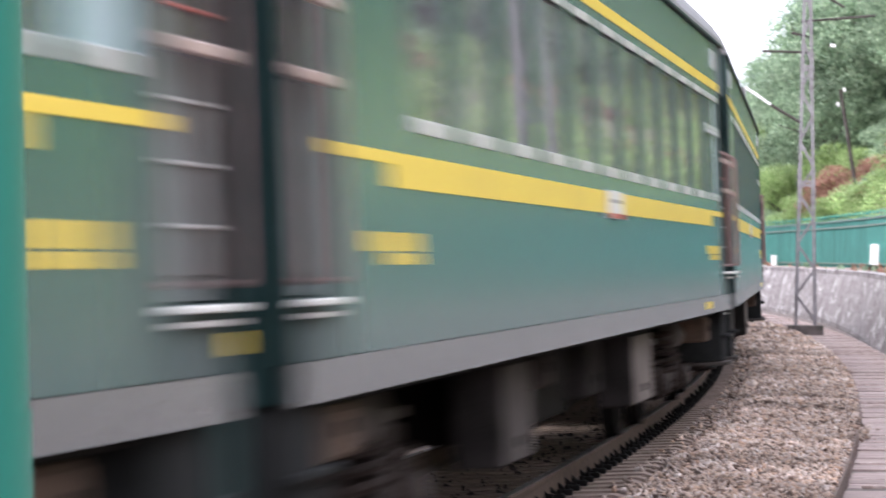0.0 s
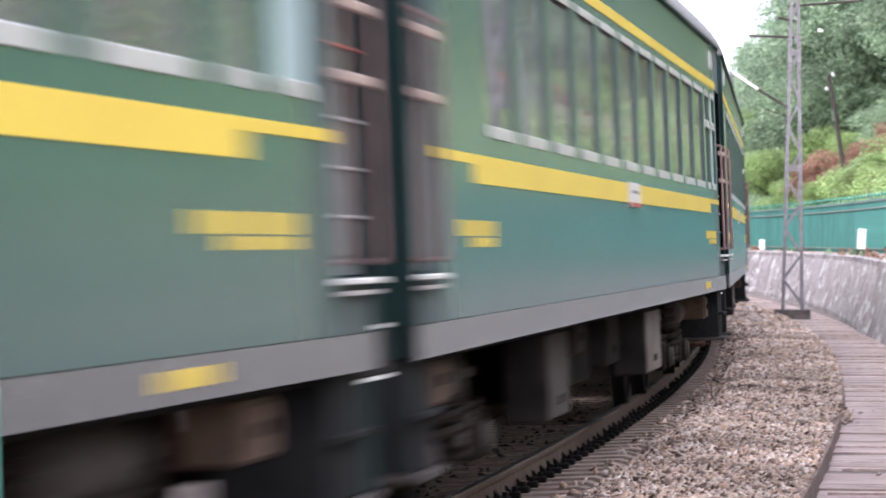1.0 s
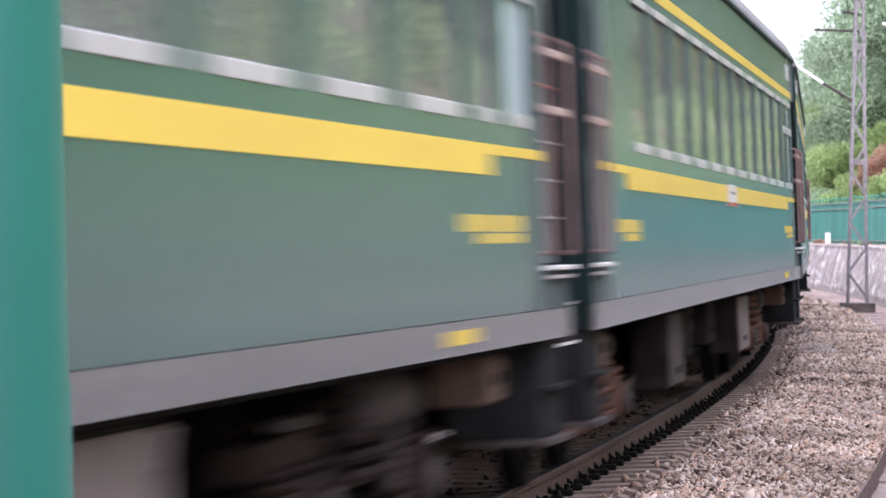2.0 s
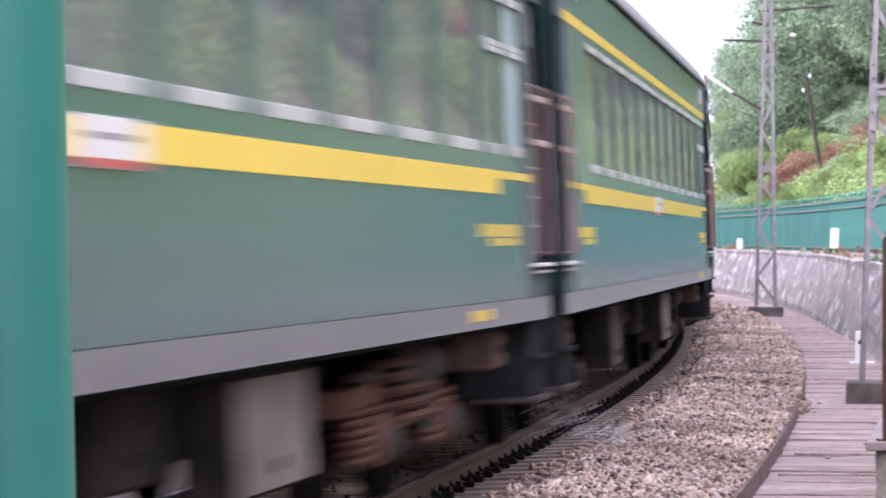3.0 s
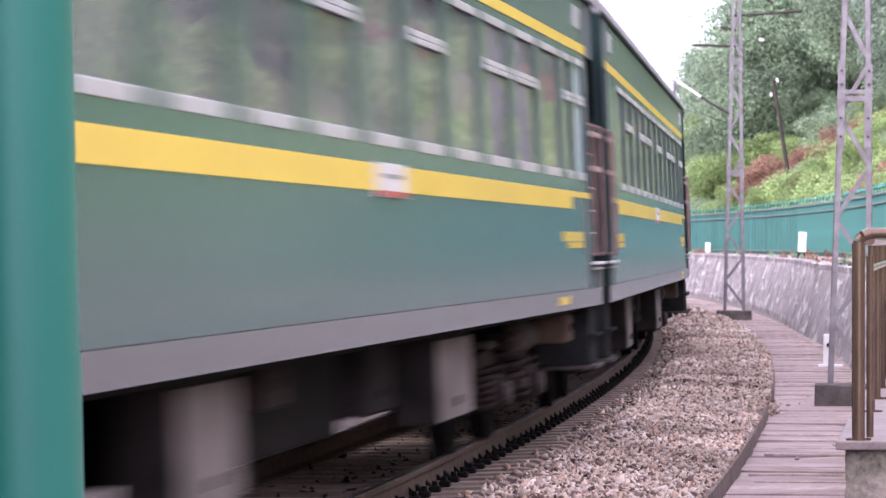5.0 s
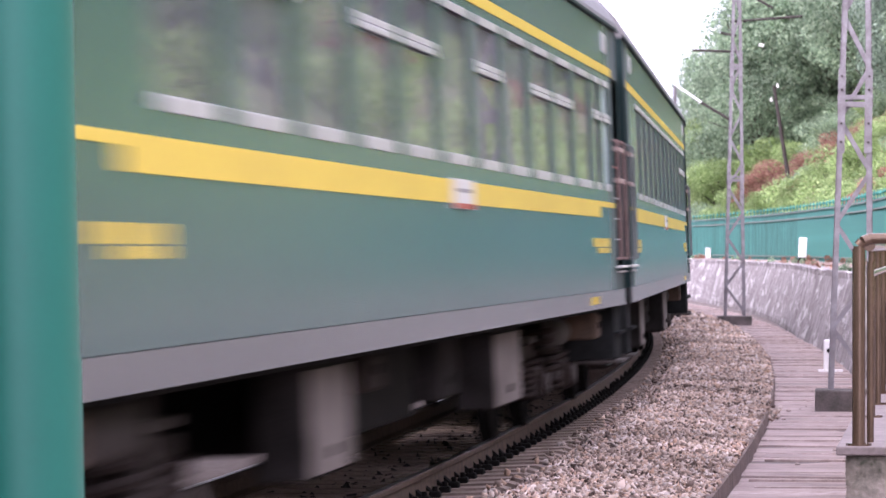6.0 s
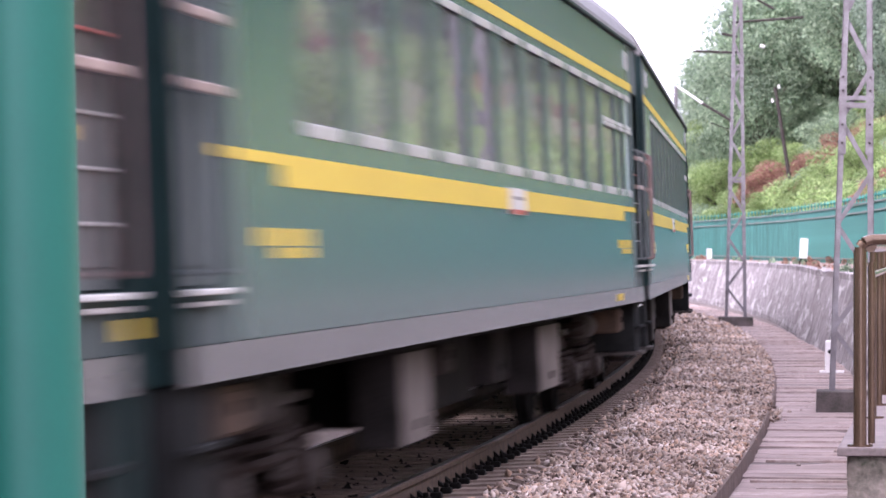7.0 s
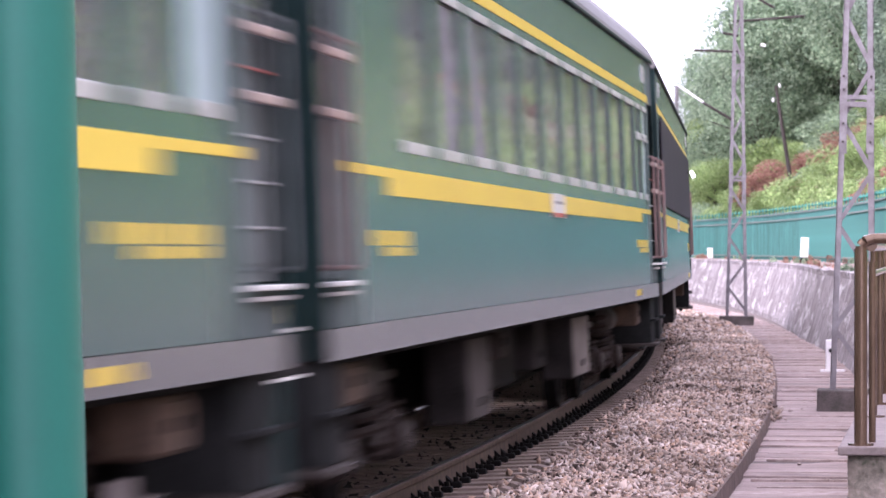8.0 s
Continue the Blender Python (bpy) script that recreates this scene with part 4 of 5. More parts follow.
# ---- by the track ----
def build_mast(s, o, height, arm, lean):
    m = frame_at(s, o, -0.34)
    mast = tagged(new("catenary_mast"), "weathered lattice steel catenary mast on a concrete footing", "mast", "catenary masts")
    mast.matrix_basis = m @ pose(0, 0, 0, lean, 0, 0)
    part("footing", boxed(-0.34, 0.34, -0.42, 0.42, -0.05, 0.24, 0.02), M_CONC, mast, "dark concrete footing block")
    w0, w1, dp = 0.27, 0.085, 0.14

    def half(z):
        return w0 + (w1 - w0) * z / height
    for sx in (-1, 1):
        for sy in (-1, 1):
            bm = bmesh.new()
            for (t0, t1) in (((0, 0.07), (0, 0.012)), ((0, 0.012), (0, 0.07))):
                a = [bm.verts.new((sx * (dp - x), sy * (half(0) - y), 0.2)) for x, y in ((0, 0), (t0[1], 0), (t0[1], t1[1]), (0, t1[1]))]
                b = [bm.verts.new((sx * (dp - x), sy * (half(height) - y), height)) for x, y in ((0, 0), (t0[1], 0), (t0[1], t1[1]), (0, t1[1]))]
                for i in range(4):
                    bm.faces.new((a[i], a[(i + 1) % 4], b[(i + 1) % 4], b[i]))
                bm.faces.new(a)
                bm.faces.new(b[::-1])
            part("leg", bm, M_MAST, mast)
    z, k = 0.35, 0
    while z < height - 0.75:
        z2 = z + 0.62
        for sx in (-1, 1):
            bm = bmesh.new()
            sg = 1 if k % 2 else -1
            ya, yb = sg * (half(z) - 0.02), -sg * (half(z2) - 0.02)
            p, q = Vector((sx * (dp - 0.02), ya, z)), Vector((sx * (dp - 0.02), yb, z2))
            d = (q - p).normalized()
            nrm = Vector((0, -d.z, d.y)) * 0.026
            th = Vector((0.012 * sx, 0, 0))
            vs = [bm.verts.new(c) for c in (p - nrm, p + nrm, q + nrm, q - nrm, p - nrm - th, p + nrm - th, q + nrm - th, q - nrm - th)]
            for f in ((0, 1, 2, 3), (7, 6, 5, 4), (0, 4, 5, 1), (1, 5, 6, 2), (2, 6, 7, 3), (3, 7, 4, 0)):
                bm.faces.new([vs[i] for i in f])
            part("lacing_bar", bm, M_MAST, mast)
        z, k = z2, k + 1
    for z in (3.6, 6.4):
        for sx in (-1, 1):
            for za, zb in ((0.0, 0.06), (0.09, 0.14)):
                part("tie_bar", boxed(sx * dp - 0.008, sx * dp + 0.008, -half(z) - 0.012, half(z) + 0.012, z + za, z + zb), M_MAST, mast)
            for sy in (-1, 1):
                bm = boxed(*sorted((sx * (dp + 0.001), sx * (dp + 0.011))), *sorted((sy * (half(z) - 0.08), sy * (half(z) + 0.006))), z - 0.55, z + 0.45)
                plate = part("splice_plate", bm, M_MAST, mast)
                for zz in (-0.42, -0.2, 0.2, 0.36):
                    part("bolt", tube(bmesh.new(), (sx * (dp + 0.011), sy * (half(z) - 0.035), z + zz), (sx * (dp + 0.03), sy * (half(z) - 0.035), z + zz), 0.016, n=6), M_POLE, plate)
    if arm:
        bm = bmesh.new()
        tube(bm, (0, 0.1, 5.12), (0, 0.88, 5.58), 0.034, n=8)
        tube(bm, (0, 0.1, 4.9), (0, 0.7, 5.1), 0.012, n=6)
        part("cantilever_arm", bm, M_POLE, mast, "dark cantilever arm")
        bm = bmesh.new()
        tube(bm, (0, 0.87, 5.575), (0, 1.5, 6.0), 0.034, n=10)
        part("bracket_tube", bm, M_WHITE, mast, "pale bracket tube")
        bm = tube(bmesh.new(), (0, 1.53, 5.3), (0, 1.53, 6.0), 0.035, n=8)
        for i in range(6):
            tube(bm, (0, 1.53, 5.42 + i * 0.09), (0, 1.53, 5.45 + i * 0.09), 0.07, n=10)
        part("insulator", bm, M_MAST, mast)
        for ya, yb, za, zb in ((-1.65, 0.15, 7.75, 7.6), (0.0, 1.1, 6.85, 6.88), (0.0, 0.4, 7.25, 7.32), (-0.9, -0.1, 7.95, 8.4)):
            part("cross_arm", tube(bmesh.new(), (0, ya, za), (0, yb, zb), 0.03, n=8), M_POLE, mast, "dark cross arm")
        part("insulator", tube(bmesh.new(), (0, -0.68, 7.0), (0, -0.56, 7.03), 0.04, n=8), M_WHITE, mast, "white insulator")
    return mast


build_mast(27.8, 3.80, 9.0, False, 0.9)
build_mast(77.5, 3.31, 9.5, True, 0.4)


def build_wires():
    for o, z, r in ((0.1, 6.35, 0.009), (0.1, 7.5, 0.009)):
        bm = bmesh.new()
        pts = [along(s, o, z) for s in steps(77.5, 260, 12)]
        for a, b in zip(pts, pts[1:]):
            tube(bm, a, b, r, n=5, cap=False)
        tagged(part("overhead_wire", bm, M_POLE, None), "thin dark overhead wire above the track", "wire", "overhead wires")


def build_fence():
    f = tagged(new("fence"), "teal green painted palisade fence with pointed tips", "fence", kind="structure")
    s0, s1 = 28.0, 215.0
    for z in (0.14, 1.38, 1.6):
        bm = bmesh.new()
        rings = []
        for s in steps(s0, s1, 1.5):
            o = fence_offset(s)
            rings.append([bm.verts.new(along(s, o + a, 1.18 + z + b)) for a, b in ((-0.05, -0.02), (-0.05, 0.02), (-0.012, 0.02), (-0.012, -0.02))])
        for a, b in zip(rings, rings[1:]):
            for i in range(4):
                bm.faces.new((a[i], a[(i + 1) % 4], b[(i + 1) % 4], b[i]))
        part("fence_rail", bm, M_FRAIL, f, "weathered fence rail")
    # Sheet behind the bars, coloured dark so the gaps look shaded.
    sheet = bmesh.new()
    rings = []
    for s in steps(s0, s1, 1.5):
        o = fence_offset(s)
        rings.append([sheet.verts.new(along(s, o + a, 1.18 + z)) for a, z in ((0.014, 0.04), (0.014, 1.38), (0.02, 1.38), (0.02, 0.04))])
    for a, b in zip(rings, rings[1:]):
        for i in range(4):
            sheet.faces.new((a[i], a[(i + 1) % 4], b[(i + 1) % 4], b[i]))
    part("fence_sheet", sheet, M_FENCEB, f, "teal sheet behind the bars, shade in its colour")
    bm = boxed(-0.056, 0.056, -0.004, 0.004, 0.02, 1.64)
    slat = mesh_of("slat", bm, M_FENCE)
    n = 0
    rest = bmesh.new()
    s = s0
    while s < s1:
        m = frame_at(s, fence_offset(s), 1.18 + 0.015 * noise.noise(Vector((s, 0, 0))))
        if 62 <= s and n < 300:
            ob = new("slat", slat)
            ob.parent, ob.matrix_basis = f, m
            n += 1
        else:
            before = len(rest.verts)
            box(rest, -0.056, 0.056, -0.004, 0.004, 0.02, 1.64)
            rest.verts.ensure_lookup_table()
            for v in rest.verts[before:]:
                v.co = m @ v.co
        s += 0.15
    tagged(part("far_slats", rest, M_FENCE, f), kind="stuff")
    bm = boxed(-0.04, 0.04, -0.07, -0.006, -0.1, 1.66, 0.008)
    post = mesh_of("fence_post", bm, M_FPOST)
    bm = tube(bmesh.new(), (0, -0.04, 1.65), (0, -0.04, 1.74), 0.018, 0.018, n=6)
    tube(bm, (0, -0.04, 1.72), (0, -0.04, 1.77), 0.02, 0.05, n=7)
    tube(bm, (0, -0.04, 1.77), (0, -0.04, 1.86), 0.05, 0.008, n=7)
    tip = mesh_of("finial", bm, M_FPOST)
    for k in range(150):
        s = s0 + k * 1.24
        ob = new("fence_post", post)
        ob.parent, ob.matrix_basis = f, frame_at(s, fence_offset(s), 1.18 + 0.02 * noise.noise(Vector((s * 0.7, 3, 0))))
        c = new("finial", tip)
        c.parent = ob


def build_stub(x, s, o, z, w, h, lean, legs):
    ob = tagged(new("track_marker"), "small white painted marker post by the fence", "marker post", "white markers")
    ob.matrix_basis = frame_at(s, o, z) @ pose(0, 0, 0, lean, 0, 0)
    base = 0.16 if legs else 0.0
    part("marker_board", boxed(-0.07, 0.07, -w / 2, w / 2, base, base + h, 0.02), M_WHITE, ob)
    if legs:
        for y in (-0.07, 0.07):
            part("marker_leg", tube(bmesh.new(), (0, y * 1.6, -0.02), (0, y * 0.6, base + 0.02), 0.02, n=6), M_BLACK, ob)


def build_sign():
    ob = tagged(new("kilometre_post"), "white concrete kilometre post with a dark ring mark", "marker post")
    ob.matrix_basis = frame_at(42.0, 3.77, -0.345)
    part("post_body", boxed(-0.06, 0.06, -0.075, 0.075, 0.0, 0.5, 0.015), M_WHITE, ob)
    part("post_foot", boxed(-0.12, 0.12, -0.22, 0.16, -0.01, 0.03, 0.008), M_WHITE, ob)
    bm = bmesh.new()
    turned(bm, [(0.035, -0.0), (0.035, 0.012)], (0, 0, 0), 12)
    mk = part("post_mark", bm, M_BLACK, ob)
    mk.matrix_basis = pose(-0.072, 0, 0.33, 0, 0, 90)


def build_deck():
    """A raised paved landing with a tubular handrail."""
    c = frame_at(3.3, 4.03, 0)
    deck = tagged(new("landing"), "raised concrete landing with mossy plinth at the walkway's edge", "landing", kind="structure")
    deck.matrix_basis = c
    bm = bmesh.new()
    nz = 12
    ring = lambda z: [(14.0, 0.07), *[(14.0 - 14.08 * k / 40, 0.07) for k in range(1, 40)], *[(-0.08, 0.07 - 1.9 * k / 24) for k in range(25)]]
    rows = []
    for i in range(nz + 1):
        z = 0.10 + 0.35 * i / nz
        row = []
        for x, y in ring(z):
            p = Vector((x, y, z))
            d = 0.035 * noise.noise(p * 5) + 0.02 * noise.noise(p * 14)
            row.append(bm.verts.new((x - d, y + d * 0.6, z)))
        rows.append(row)
    for a, b in zip(rows, rows[1:]):
        for k in range(len(a) - 1):
            bm.faces.new((a[k], a[k + 1], b[k + 1], b[k]))
    part("plinth", bm, M_PLINTH, deck, "rough mossy stone plinth", smooth=True)
    part("footing", boxed(-0.12, 14, -1.9, 0.085, -0.6, 0.055, 0.02), M_CONC, deck, "mossy concrete footing")
    part("ledge", boxed(-0.13, 14, -1.9, 0.095, 0.058, 0.1, 0.01), M_CONCLT, deck)
    part("deck_slab", boxed(-0.13, 14, -1.9, 0.12, 0.455, 0.503, 0.008), M_DECK, deck, "worn paved deck slab")
    rail = tagged(new("handrail"), "bronze tubular steel handrail on the raised landing", "handrail")
    rail.matrix_basis = c @ pose(0, 0, 0.503)
    for i in range(6):
        x = 0.0 if i == 0 else 1.5 + i * 2.0
        bm = bmesh.new()
        tube(bm, (x, 0.0, 0.0), (x, 0.0, 1.07), 0.036 if i == 0 else 0.022, n=20)
        tube(bm, (x, 0, 0), (x, 0, 0.012), 0.07, n=20)
        part("post", bm, M_BRONZE, rail)
    part("post", tube(bmesh.new(), (0.35, -0.055, 0), (0.35, -0.055, 1.0), 0.02, n=16), M_BRONZE, rail)
    for z, r in ((1.09, 0.034), (0.93, 0.02)):
        part("rail_tube", tube(bmesh.new(), (0.05 if z > 1 else 0.36, -0.055, z), (11.5, -0.03, z), r, n=14), M_BRONZE, rail)
    bm = bmesh.new()
    bend = [Vector((0.0, 0, 1.05)), Vector((0.0, 0.0, 1.085)), Vector((0.0, -0.02, 1.11)), Vector((0.02, -0.06, 1.125)), Vector((0.3, -1.5, 1.15))]
    for a, b in zip(bend, bend[1:]):
        tube(bm, a, b, 0.03, n=18)
    part("return_tube", bm, M_BRONZE, rail)


def build_near_post():
    post = tagged(new("painted_post"), "thick teal green painted steel post close to the camera", "post")
    post.matrix_basis = pose(-1.074, 10.0, -0.5, 0, -1.2, 0)
    part("shaft", tube(bmesh.new(), (0, 0, 0), (0, 0, 4.2), 0.16, n=48, cap=False), M_POST, post, smooth=True)
    part("sleeve", tube(bmesh.new(), (0, 0, 0), (0, 0, 1.78), 0.164, n=48, cap=False), M_POST, post, smooth=True)
    part("base_plate", boxed(-0.25, 0.25, -0.25, 0.25, -0.02, 0.02, 0.005), M_POST, post)


def build_pole(s, o, base, top, lean_deg, r, lamp):
    ob = tagged(new("utility_pole"), "dark leaning timber pole on the hillside with small insulators", "pole")
    ob.matrix_basis = frame_at(s, o, base) @ pose(0, 0, 0, lean_deg, 0, 0)
    part("shaft", tube(bmesh.new(), (0, 0, -0.5), (0, 0, top), r, r * 0.7, n=10), M_POLE, ob)
    for y, z in ((-0.16, top - 0.1), (0.2, top - 0.65)):
        bm = tube(bmesh.new(), (0, 0, z), (0, y, z + 0.02), 0.02, n=6)
        part("bracket", bm, M_POLE, ob)
        part("insulator", tube(bmesh.new(), (0, y, z), (0, y, z + 0.16), 0.06, 0.04, n=8), M_WHITE, ob, "white insulator")
    return ob


# ---- plants ----
def leaves(rs, centres, radii, n, size, flat=0.75):
    """Bent leaves scattered through the outer part of several lobes: arrays of points and triangles."""
    c = np.array(centres)
    r = np.array(radii)
    pick = rs.choice(len(c), n, p=(r ** 2) / (r ** 2).sum())
    d = rs.normal(size=(n, 3))
    d /= np.linalg.norm(d, axis=1)[:, None]
    rad = r[pick] * (0.55 + 0.5 * rs.random(n) ** 0.6)
    p = c[pick] + d * rad[:, None] * np.array([1, 1, flat])
    nrm = d + rs.normal(0, 0.55, (n, 3)) + np.array([0, 0, 0.35])
    nrm /= np.linalg.norm(nrm, axis=1)[:, None]
    t = np.cross(nrm, rs.normal(size=(n, 3)))
    t /= np.linalg.norm(t, axis=1)[:, None]
    b = np.cross(nrm, t)
    sz = size * rs.lognormal(0, 0.3, n)[:, None]
    v = np.stack([p - t * sz - b * sz * 0.35, p + t * sz * 0.9 - nrm * sz * 0.2, p - t * sz * 0.2 + b * sz * 0.75], 1)
    return v


def leaf_mesh(name, v, mat):
    n = len(v)
    f = np.arange(n * 3).reshape(-1, 3)
    me = bpy.data.meshes.new(name)
    me.vertices.add(n * 3)
    me.vertices.foreach_set("co", v.astype(np.float32).ravel())
    me.loops.add(len(f) * 3)
    me.loops.foreach_set("vertex_index", f.astype(np.int32).ravel())
    me.polygons.add(len(f))
    me.polygons.foreach_set("loop_start", np.arange(0, len(f) * 3, 3, dtype=np.int32))
    me.update(calc_edges=True)
    me.materials.append(mat)
    return me


def build_tree(seed, mat, height, spread, lobes, n, size, label, low=0.28, shrub=False):
    rs = np.random.RandomState(seed)
    tree = tagged(new("shrub"), label, "shrub", "shrubs on the slope") if shrub else tagged(new("tree"), label, "tree", "trees on the hillside")
    bm = bmesh.new()
    thick = 0.05 if shrub else 0.16
    tube(bm, (0, 0, -0.6), (0.1, 0.05, height * 0.45), thick, thick * 0.7, n=8)
    tips = []
    for i in range(lobes):
        a = i * 2.4 + rs.uniform(-0.4, 0.4)
        q = (i + 0.5) / lobes
        rr = spread * (0.25 + 0.75 * math.sin(math.pi * (0.15 + 0.75 * q))) * rs.uniform(0.45, 0.9)
        tip = Vector((rr * math.cos(a), rr * math.sin(a), height * (low + (0.94 - low) * q)))
        tube(bm, (0.05, 0.03, height * (0.15 + 0.3 * q) * (0.4 if shrub else 1)), tip, thick * 0.4, 0.015, n=6)
        tips.append(tip)
    tube(bm, (0.1, 0.05, height * 0.45), (0, 0, height * 0.9), thick * 0.7, 0.02, n=7)
    part("trunk", bm, M_BARK, tree)
    radii = [spread * rs.uniform(0.28, 0.5) for _ in tips]
    me = leaf_mesh("crown", leaves(rs, [tuple(t) for t in tips], radii, n, size), mat)
    cr = new("crown", me)
    cr.parent = tree
    return tree


def withered_line(s):
    """Where a strip of withered brush climbs the slope, in metres behind the fence."""
    return 3.3 + (154 - s) * 0.33


def build_plants():
    rs = np.random.RandomState(11)
    kinds = [build_tree(1, M_LEAF, 6.0, 2.6, 30, 24000, 0.06, "broad-leaved tree with dense dark green crown"),
             build_tree(2, M_LEAF3, 7.5, 2.3, 32, 24000, 0.06, "tall tree with dull blue-green foliage"),
             build_tree(3, M_LEAF, 4.5, 2.2, 26, 19000, 0.056, "young broad-leaved tree on the slope"),
             build_tree(5, M_LEAF2, 3.4, 1.9, 22, 18000, 0.054, "bright green bushy young tree"),
             build_tree(6, M_LEAF5, 7.0, 2.5, 34, 24000, 0.06, "tall olive tree with drooping yellowish foliage", 0.12)]
    first = set()
    YOUNG = [(160, 2.3), (165, 3.2), (157, 2.0), (170, 3.9)]
    spots = []
    for s in [*np.arange(16, 60, 9.0), *np.arange(62, 196, 7.0)]:
        for d in (5.5, 9.0) if s < 62 else (5.0, 9.6, 13.0) if s < 110 else (5.0, 9.4, 13.0, 17.5):
            spots.append((s + rs.uniform(-2, 2), d + rs.uniform(-1.4, 1.4)))
    LEFT = [(168, 4.4), (164, 5.6), (162, 4.4), (167, 5.8), (173, 8.0), (162, 8.0), (143, 8.6), (178, 11.5), (154, 8.6), (137, 9.5), (130, 10.5)]
    spots = YOUNG + LEFT + spots
    for s, d in spots:
        o = fence_offset(s) + 0.8 + d
        k = rs.choice(4, p=(0.36, 0.34, 0.2, 0.1)) if d > 6 else rs.choice(4, p=(0.15, 0.1, 0.4, 0.35))
        young = (s, d) in YOUNG
        if not young and (s, d) not in LEFT and (d < 7.4 and 60 < s < 158 or s > 176 and d < 9):
            continue
        m = frame_at(s, o, ground_height(s, o) - 0.1) @ pose(0, 0, 0, rs.uniform(-6, 6), rs.uniform(-6, 6), rs.uniform(0, 360))
        sc = rs.uniform(1.2, 1.45) if (s, d) in LEFT else rs.uniform(0.8, 1.2)
        k = int(s) % 2 if (s, d) in LEFT else 2 + int(s) % 2 if young else k
        if not young and (s, d) not in LEFT and 106 < s < 141 and d < 11.5 and int(s * 3) % 3:
            k = 4
        if k not in first:
            first.add(k)
            kinds[k].matrix_basis = m
            kinds[k].scale = (sc, sc, sc)
        else:
            t = copy_thing(kinds[k], m)
            t.scale = (sc, sc, sc)
    shrubs = [build_tree(41, M_LEAF, 2.2, 1.7, 18, 10000, 0.05, "dark green rounded shrub on the slope", 0.06, True),
              build_tree(42, M_LEAF2, 1.9, 1.6, 16, 9500, 0.05, "bright yellow-green shrub on the slope", 0.06, True),
              build_tree(43, M_LEAF3, 2.8, 1.6, 20, 11000, 0.05, "blue-green creeper-hung shrub on the slope", 0.05, True),
              build_tree(44, M_LEAF4, 1.3, 1.2, 12, 5200, 0.042, "withered russet shrub on the slope", 0.08, True)]
    put = set()
    for i in range(96):
        s, d = rs.uniform(88, 168), rs.uniform(0.7, 11.5)
        if i < 14:
            s, d = rs.uniform(150, 163), rs.uniform(1.0, 3.0)
        elif i < 30:
            s = rs.uniform(139, 155)
            d = withered_line(s) + rs.uniform(-0.9, 0.9)
        elif s > 150 and d < 2.2 + (s - 150) * 0.12:
            d += 3.0
        off = d - withered_line(s)
        sc = rs.uniform(0.7, 1.25)
        if abs(off) < 1.1 and s > 134:
            k, sc = 3, rs.uniform(0.5, 0.95)
        elif s < 152:
            k = rs.choice(4, p=(0.2, 0.66, 0.0, 0.14))
            sc *= 0.55 if off < 0 else 0.75
        else:
            k = rs.choice(4, p=(0.3, 0.44, 0.18, 0.08))
        o = fence_offset(s) + 0.8 + d
        m = frame_at(s, o, ground_height(s, o) - 0.15) @ pose(0, 0, 0, rs.uniform(-8, 8), rs.uniform(-8, 8), rs.uniform(0, 360))
        t = copy_thing(shrubs[k], m) if k in put else shrubs[k]
        put.add(k)
        t.matrix_basis = m
        t.scale = (sc * rs.uniform(0.8, 1.5), sc * rs.uniform(0.8, 1.5), sc * rs.uniform(0.7, 1.1))
    # undergrowth on the slope
    for name, mat, n, dmax, lab, size in (("undergrowth", M_LEAF2, 200000, 12.5, "bright green undergrowth covering the slope", 0.065), ("dark_undergrowth", M_LEAF, 170000, 22.0, "dark green bushes covering the slope", 0.085), ("withered_brush", M_LEAF4, 70000, 11.0, "withered russet brush on the slope", 0.06)):
        cs, rr = [], []
        cnt = {"undergrowth": 760, "dark_undergrowth": 560, "withered_brush": 200}[name]
        while len(cs) < cnt:
            s, d = rs.uniform(10, 200), rs.uniform(0.2, 1) ** 1.3 * dmax
            if name == "withered_brush" and s < 70:
                continue
            patch = noise.noise(Vector((s * 0.06, d * 0.2, 5.0)))
            bare = patch > 0.3 or s > 130 and abs(d - withered_line(s)) < 1.2 + patch
            if (name == "withered_brush") != bare:
                continue
            if name == "dark_undergrowth" and s < 150 and patch > -0.2:
                continue
            o = fence_offset(s) + 0.9 + d
            r = min(1.3, (0.3 if bare else 0.45) * rs.lognormal(0, 0.4))
            p = along(s, o, ground_height(s, o) + r * 0.45)
            cs.append(tuple(p))
            rr.append(r)
        tagged(new(name, leaf_mesh(name, leaves(rs, cs, rr, n, size), mat)), lab, "shrubs", kind="stuff")


def build_weeds():
    """Dry tufts along the wall's top and the foot of the fence, and a few on the walkway's edge."""
    rs = np.random.RandomState(31)
    for name, mat, n, lab in (("dry_weeds", M_LEAF4, 46, "dry russet weeds along the wall top"), ("green_weeds", M_LEAF, 34, "small green weeds along the wall top and fence")):
        cs, rr = [], []
        for i in range(n):
            s = rs.uniform(30, 170)
            k = rs.random()
            if k < 0.45:
                o, z = fence_offset(s) - rs.uniform(0.1, 0.4), 1.2
            elif k < 2:
                o, z = wall_offset(s) + rs.uniform(0.5, 1.0), 1.15
            else:
                o, z = wall_offset(s) - 0.05, -0.33
            r = rs.uniform(0.05, 0.13) * (0.5 if k >= 0.8 else 1)
            cs.append(tuple(along(s, o, z + r * 0.5)))
            rr.append(r)
        tagged(new(name, leaf_mesh(name, leaves(rs, cs, rr, n * 70, 0.03, 1.0), mat)), lab, "weeds", kind="stuff")


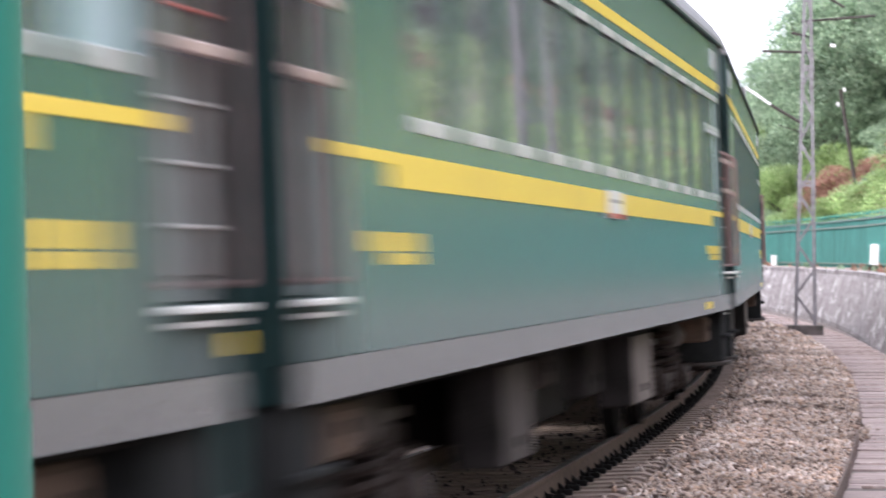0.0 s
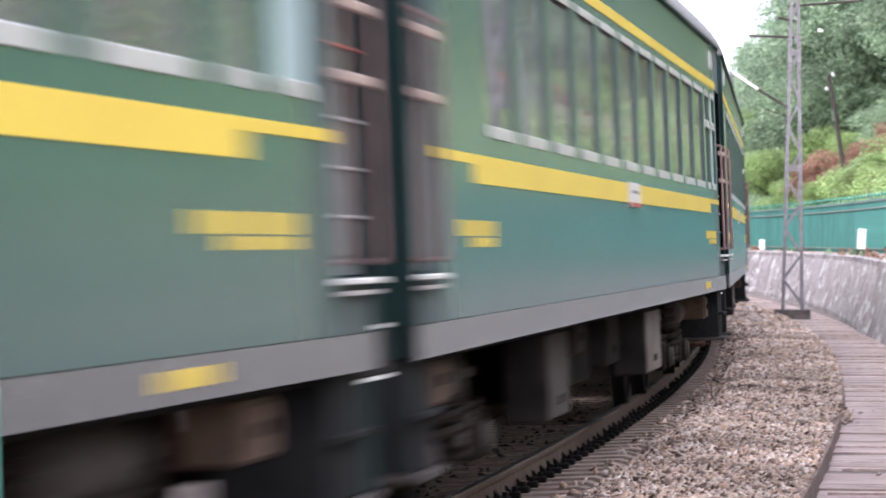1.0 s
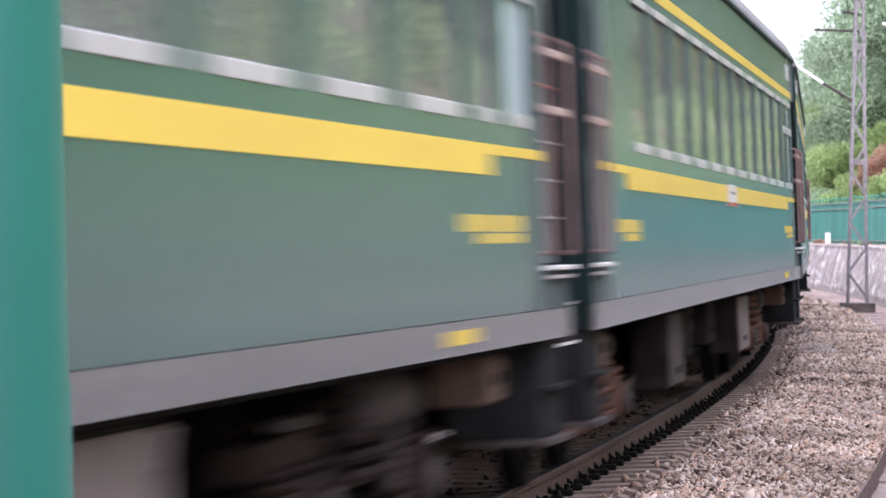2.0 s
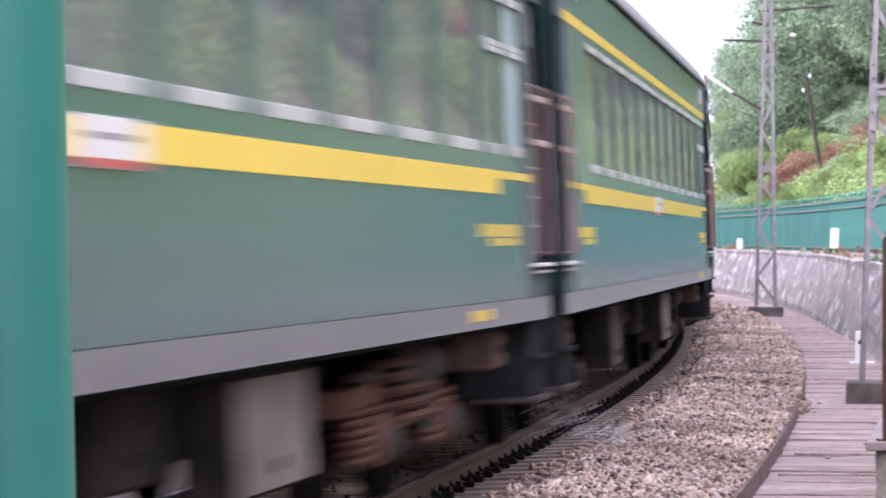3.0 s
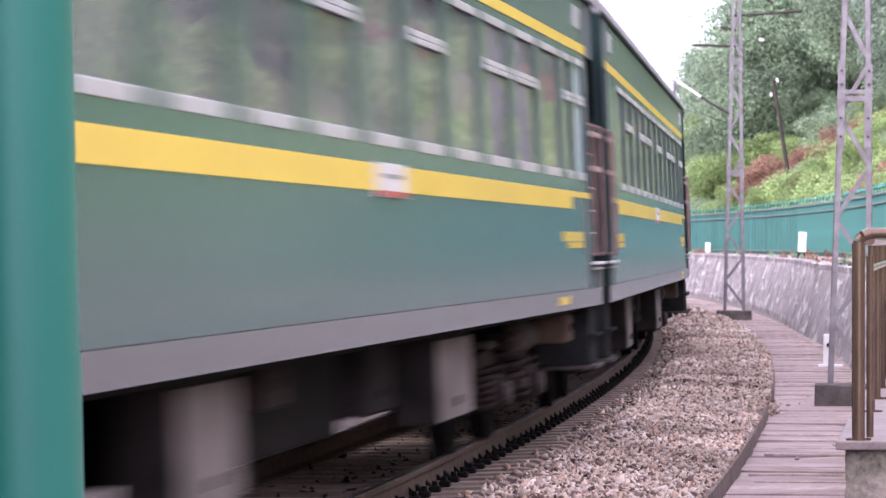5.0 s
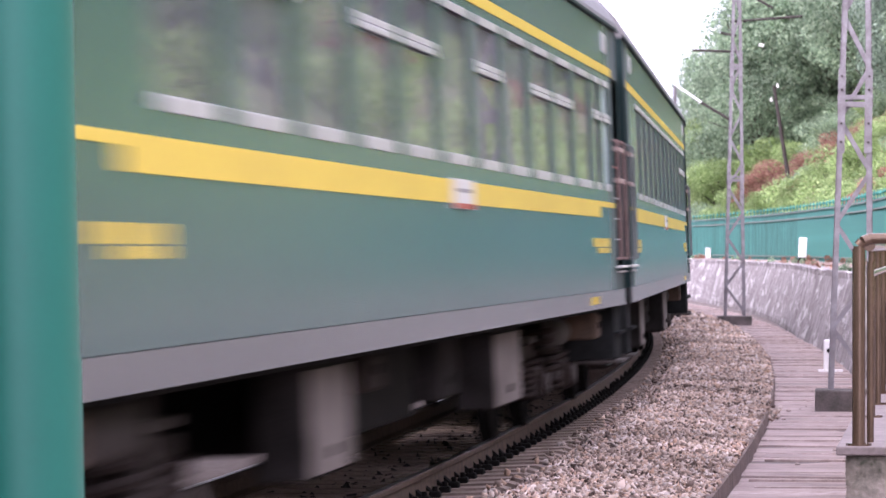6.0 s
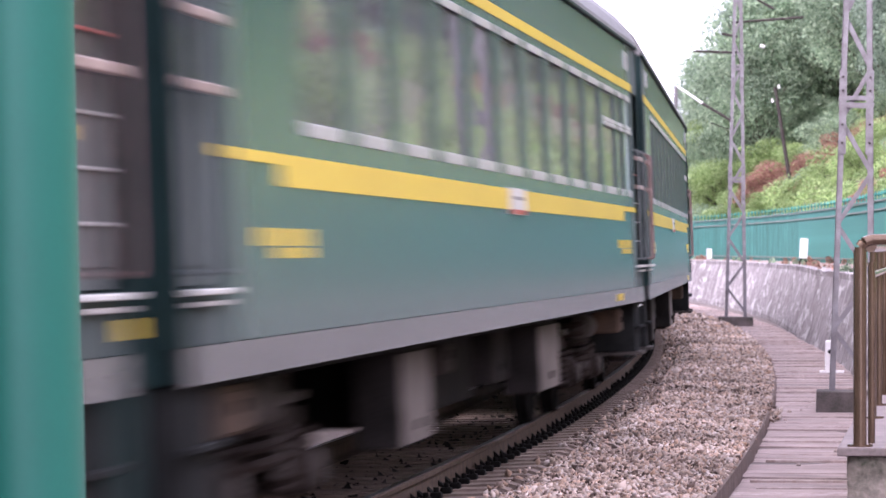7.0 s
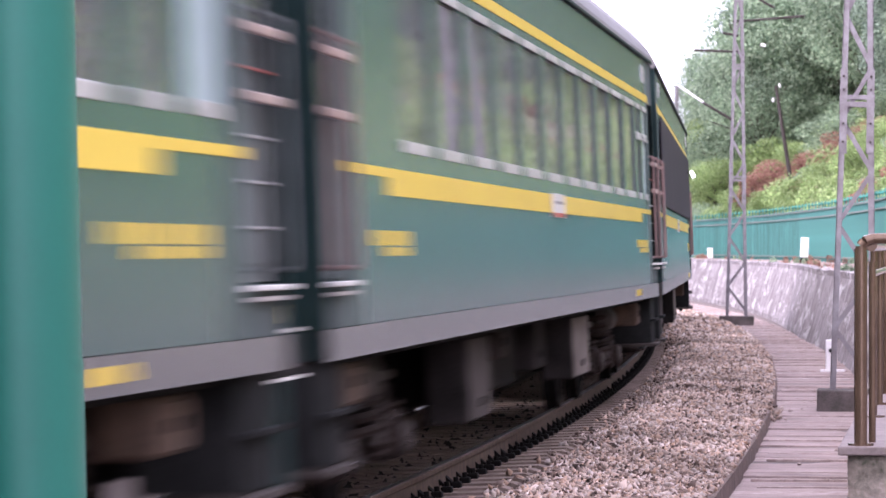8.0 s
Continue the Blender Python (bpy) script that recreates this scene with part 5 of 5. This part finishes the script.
def build_pebbles():
    """Stray stones on the walkway."""
    rs = random.Random(8)
    bm = bmesh.new()
    tube(bm, (0, 0, 0), (0.01, 0.005, 0.035), 0.04, 0.022, n=6)
    me = mesh_of("stray_stone", bm, M_SLABLT)
    for i in range(26):
        s = rs.uniform(12, 80)
        k = rs.uniform(0.3, 0.7)
        ob = tagged(new("stray_stone", me), "pale stray ballast stone lying on the walkway", "stone", "stray stones")
        ob.matrix_basis = frame_at(s, rs.uniform(2.95, 3.9), -0.342) @ Matrix.Diagonal((k, k * 1.3, k, 1))


build_weeds()
build_pebbles()
build_wires()
build_fence()
build_stub(0, 134, 7.8, 1.2, 0.2, 0.42, 0, False)
build_stub(0, 87.5, 5.8, 1.18, 0.22, 0.55, 3, True)
build_sign()
build_deck()
build_near_post()
build_pole(143, 12.64, ground_height(143, 12.64), 8.58 - ground_height(143, 12.64), -9, 0.1, False)
build_plants()
build_track()
build_ballast()


def motions():
    times = [i * 0.2 for i in range(41)]
    for n, ob in COACHES.items():
        walk(ob, [(t, coach_pose(coach_place(n, t))) for t in times])


motions()
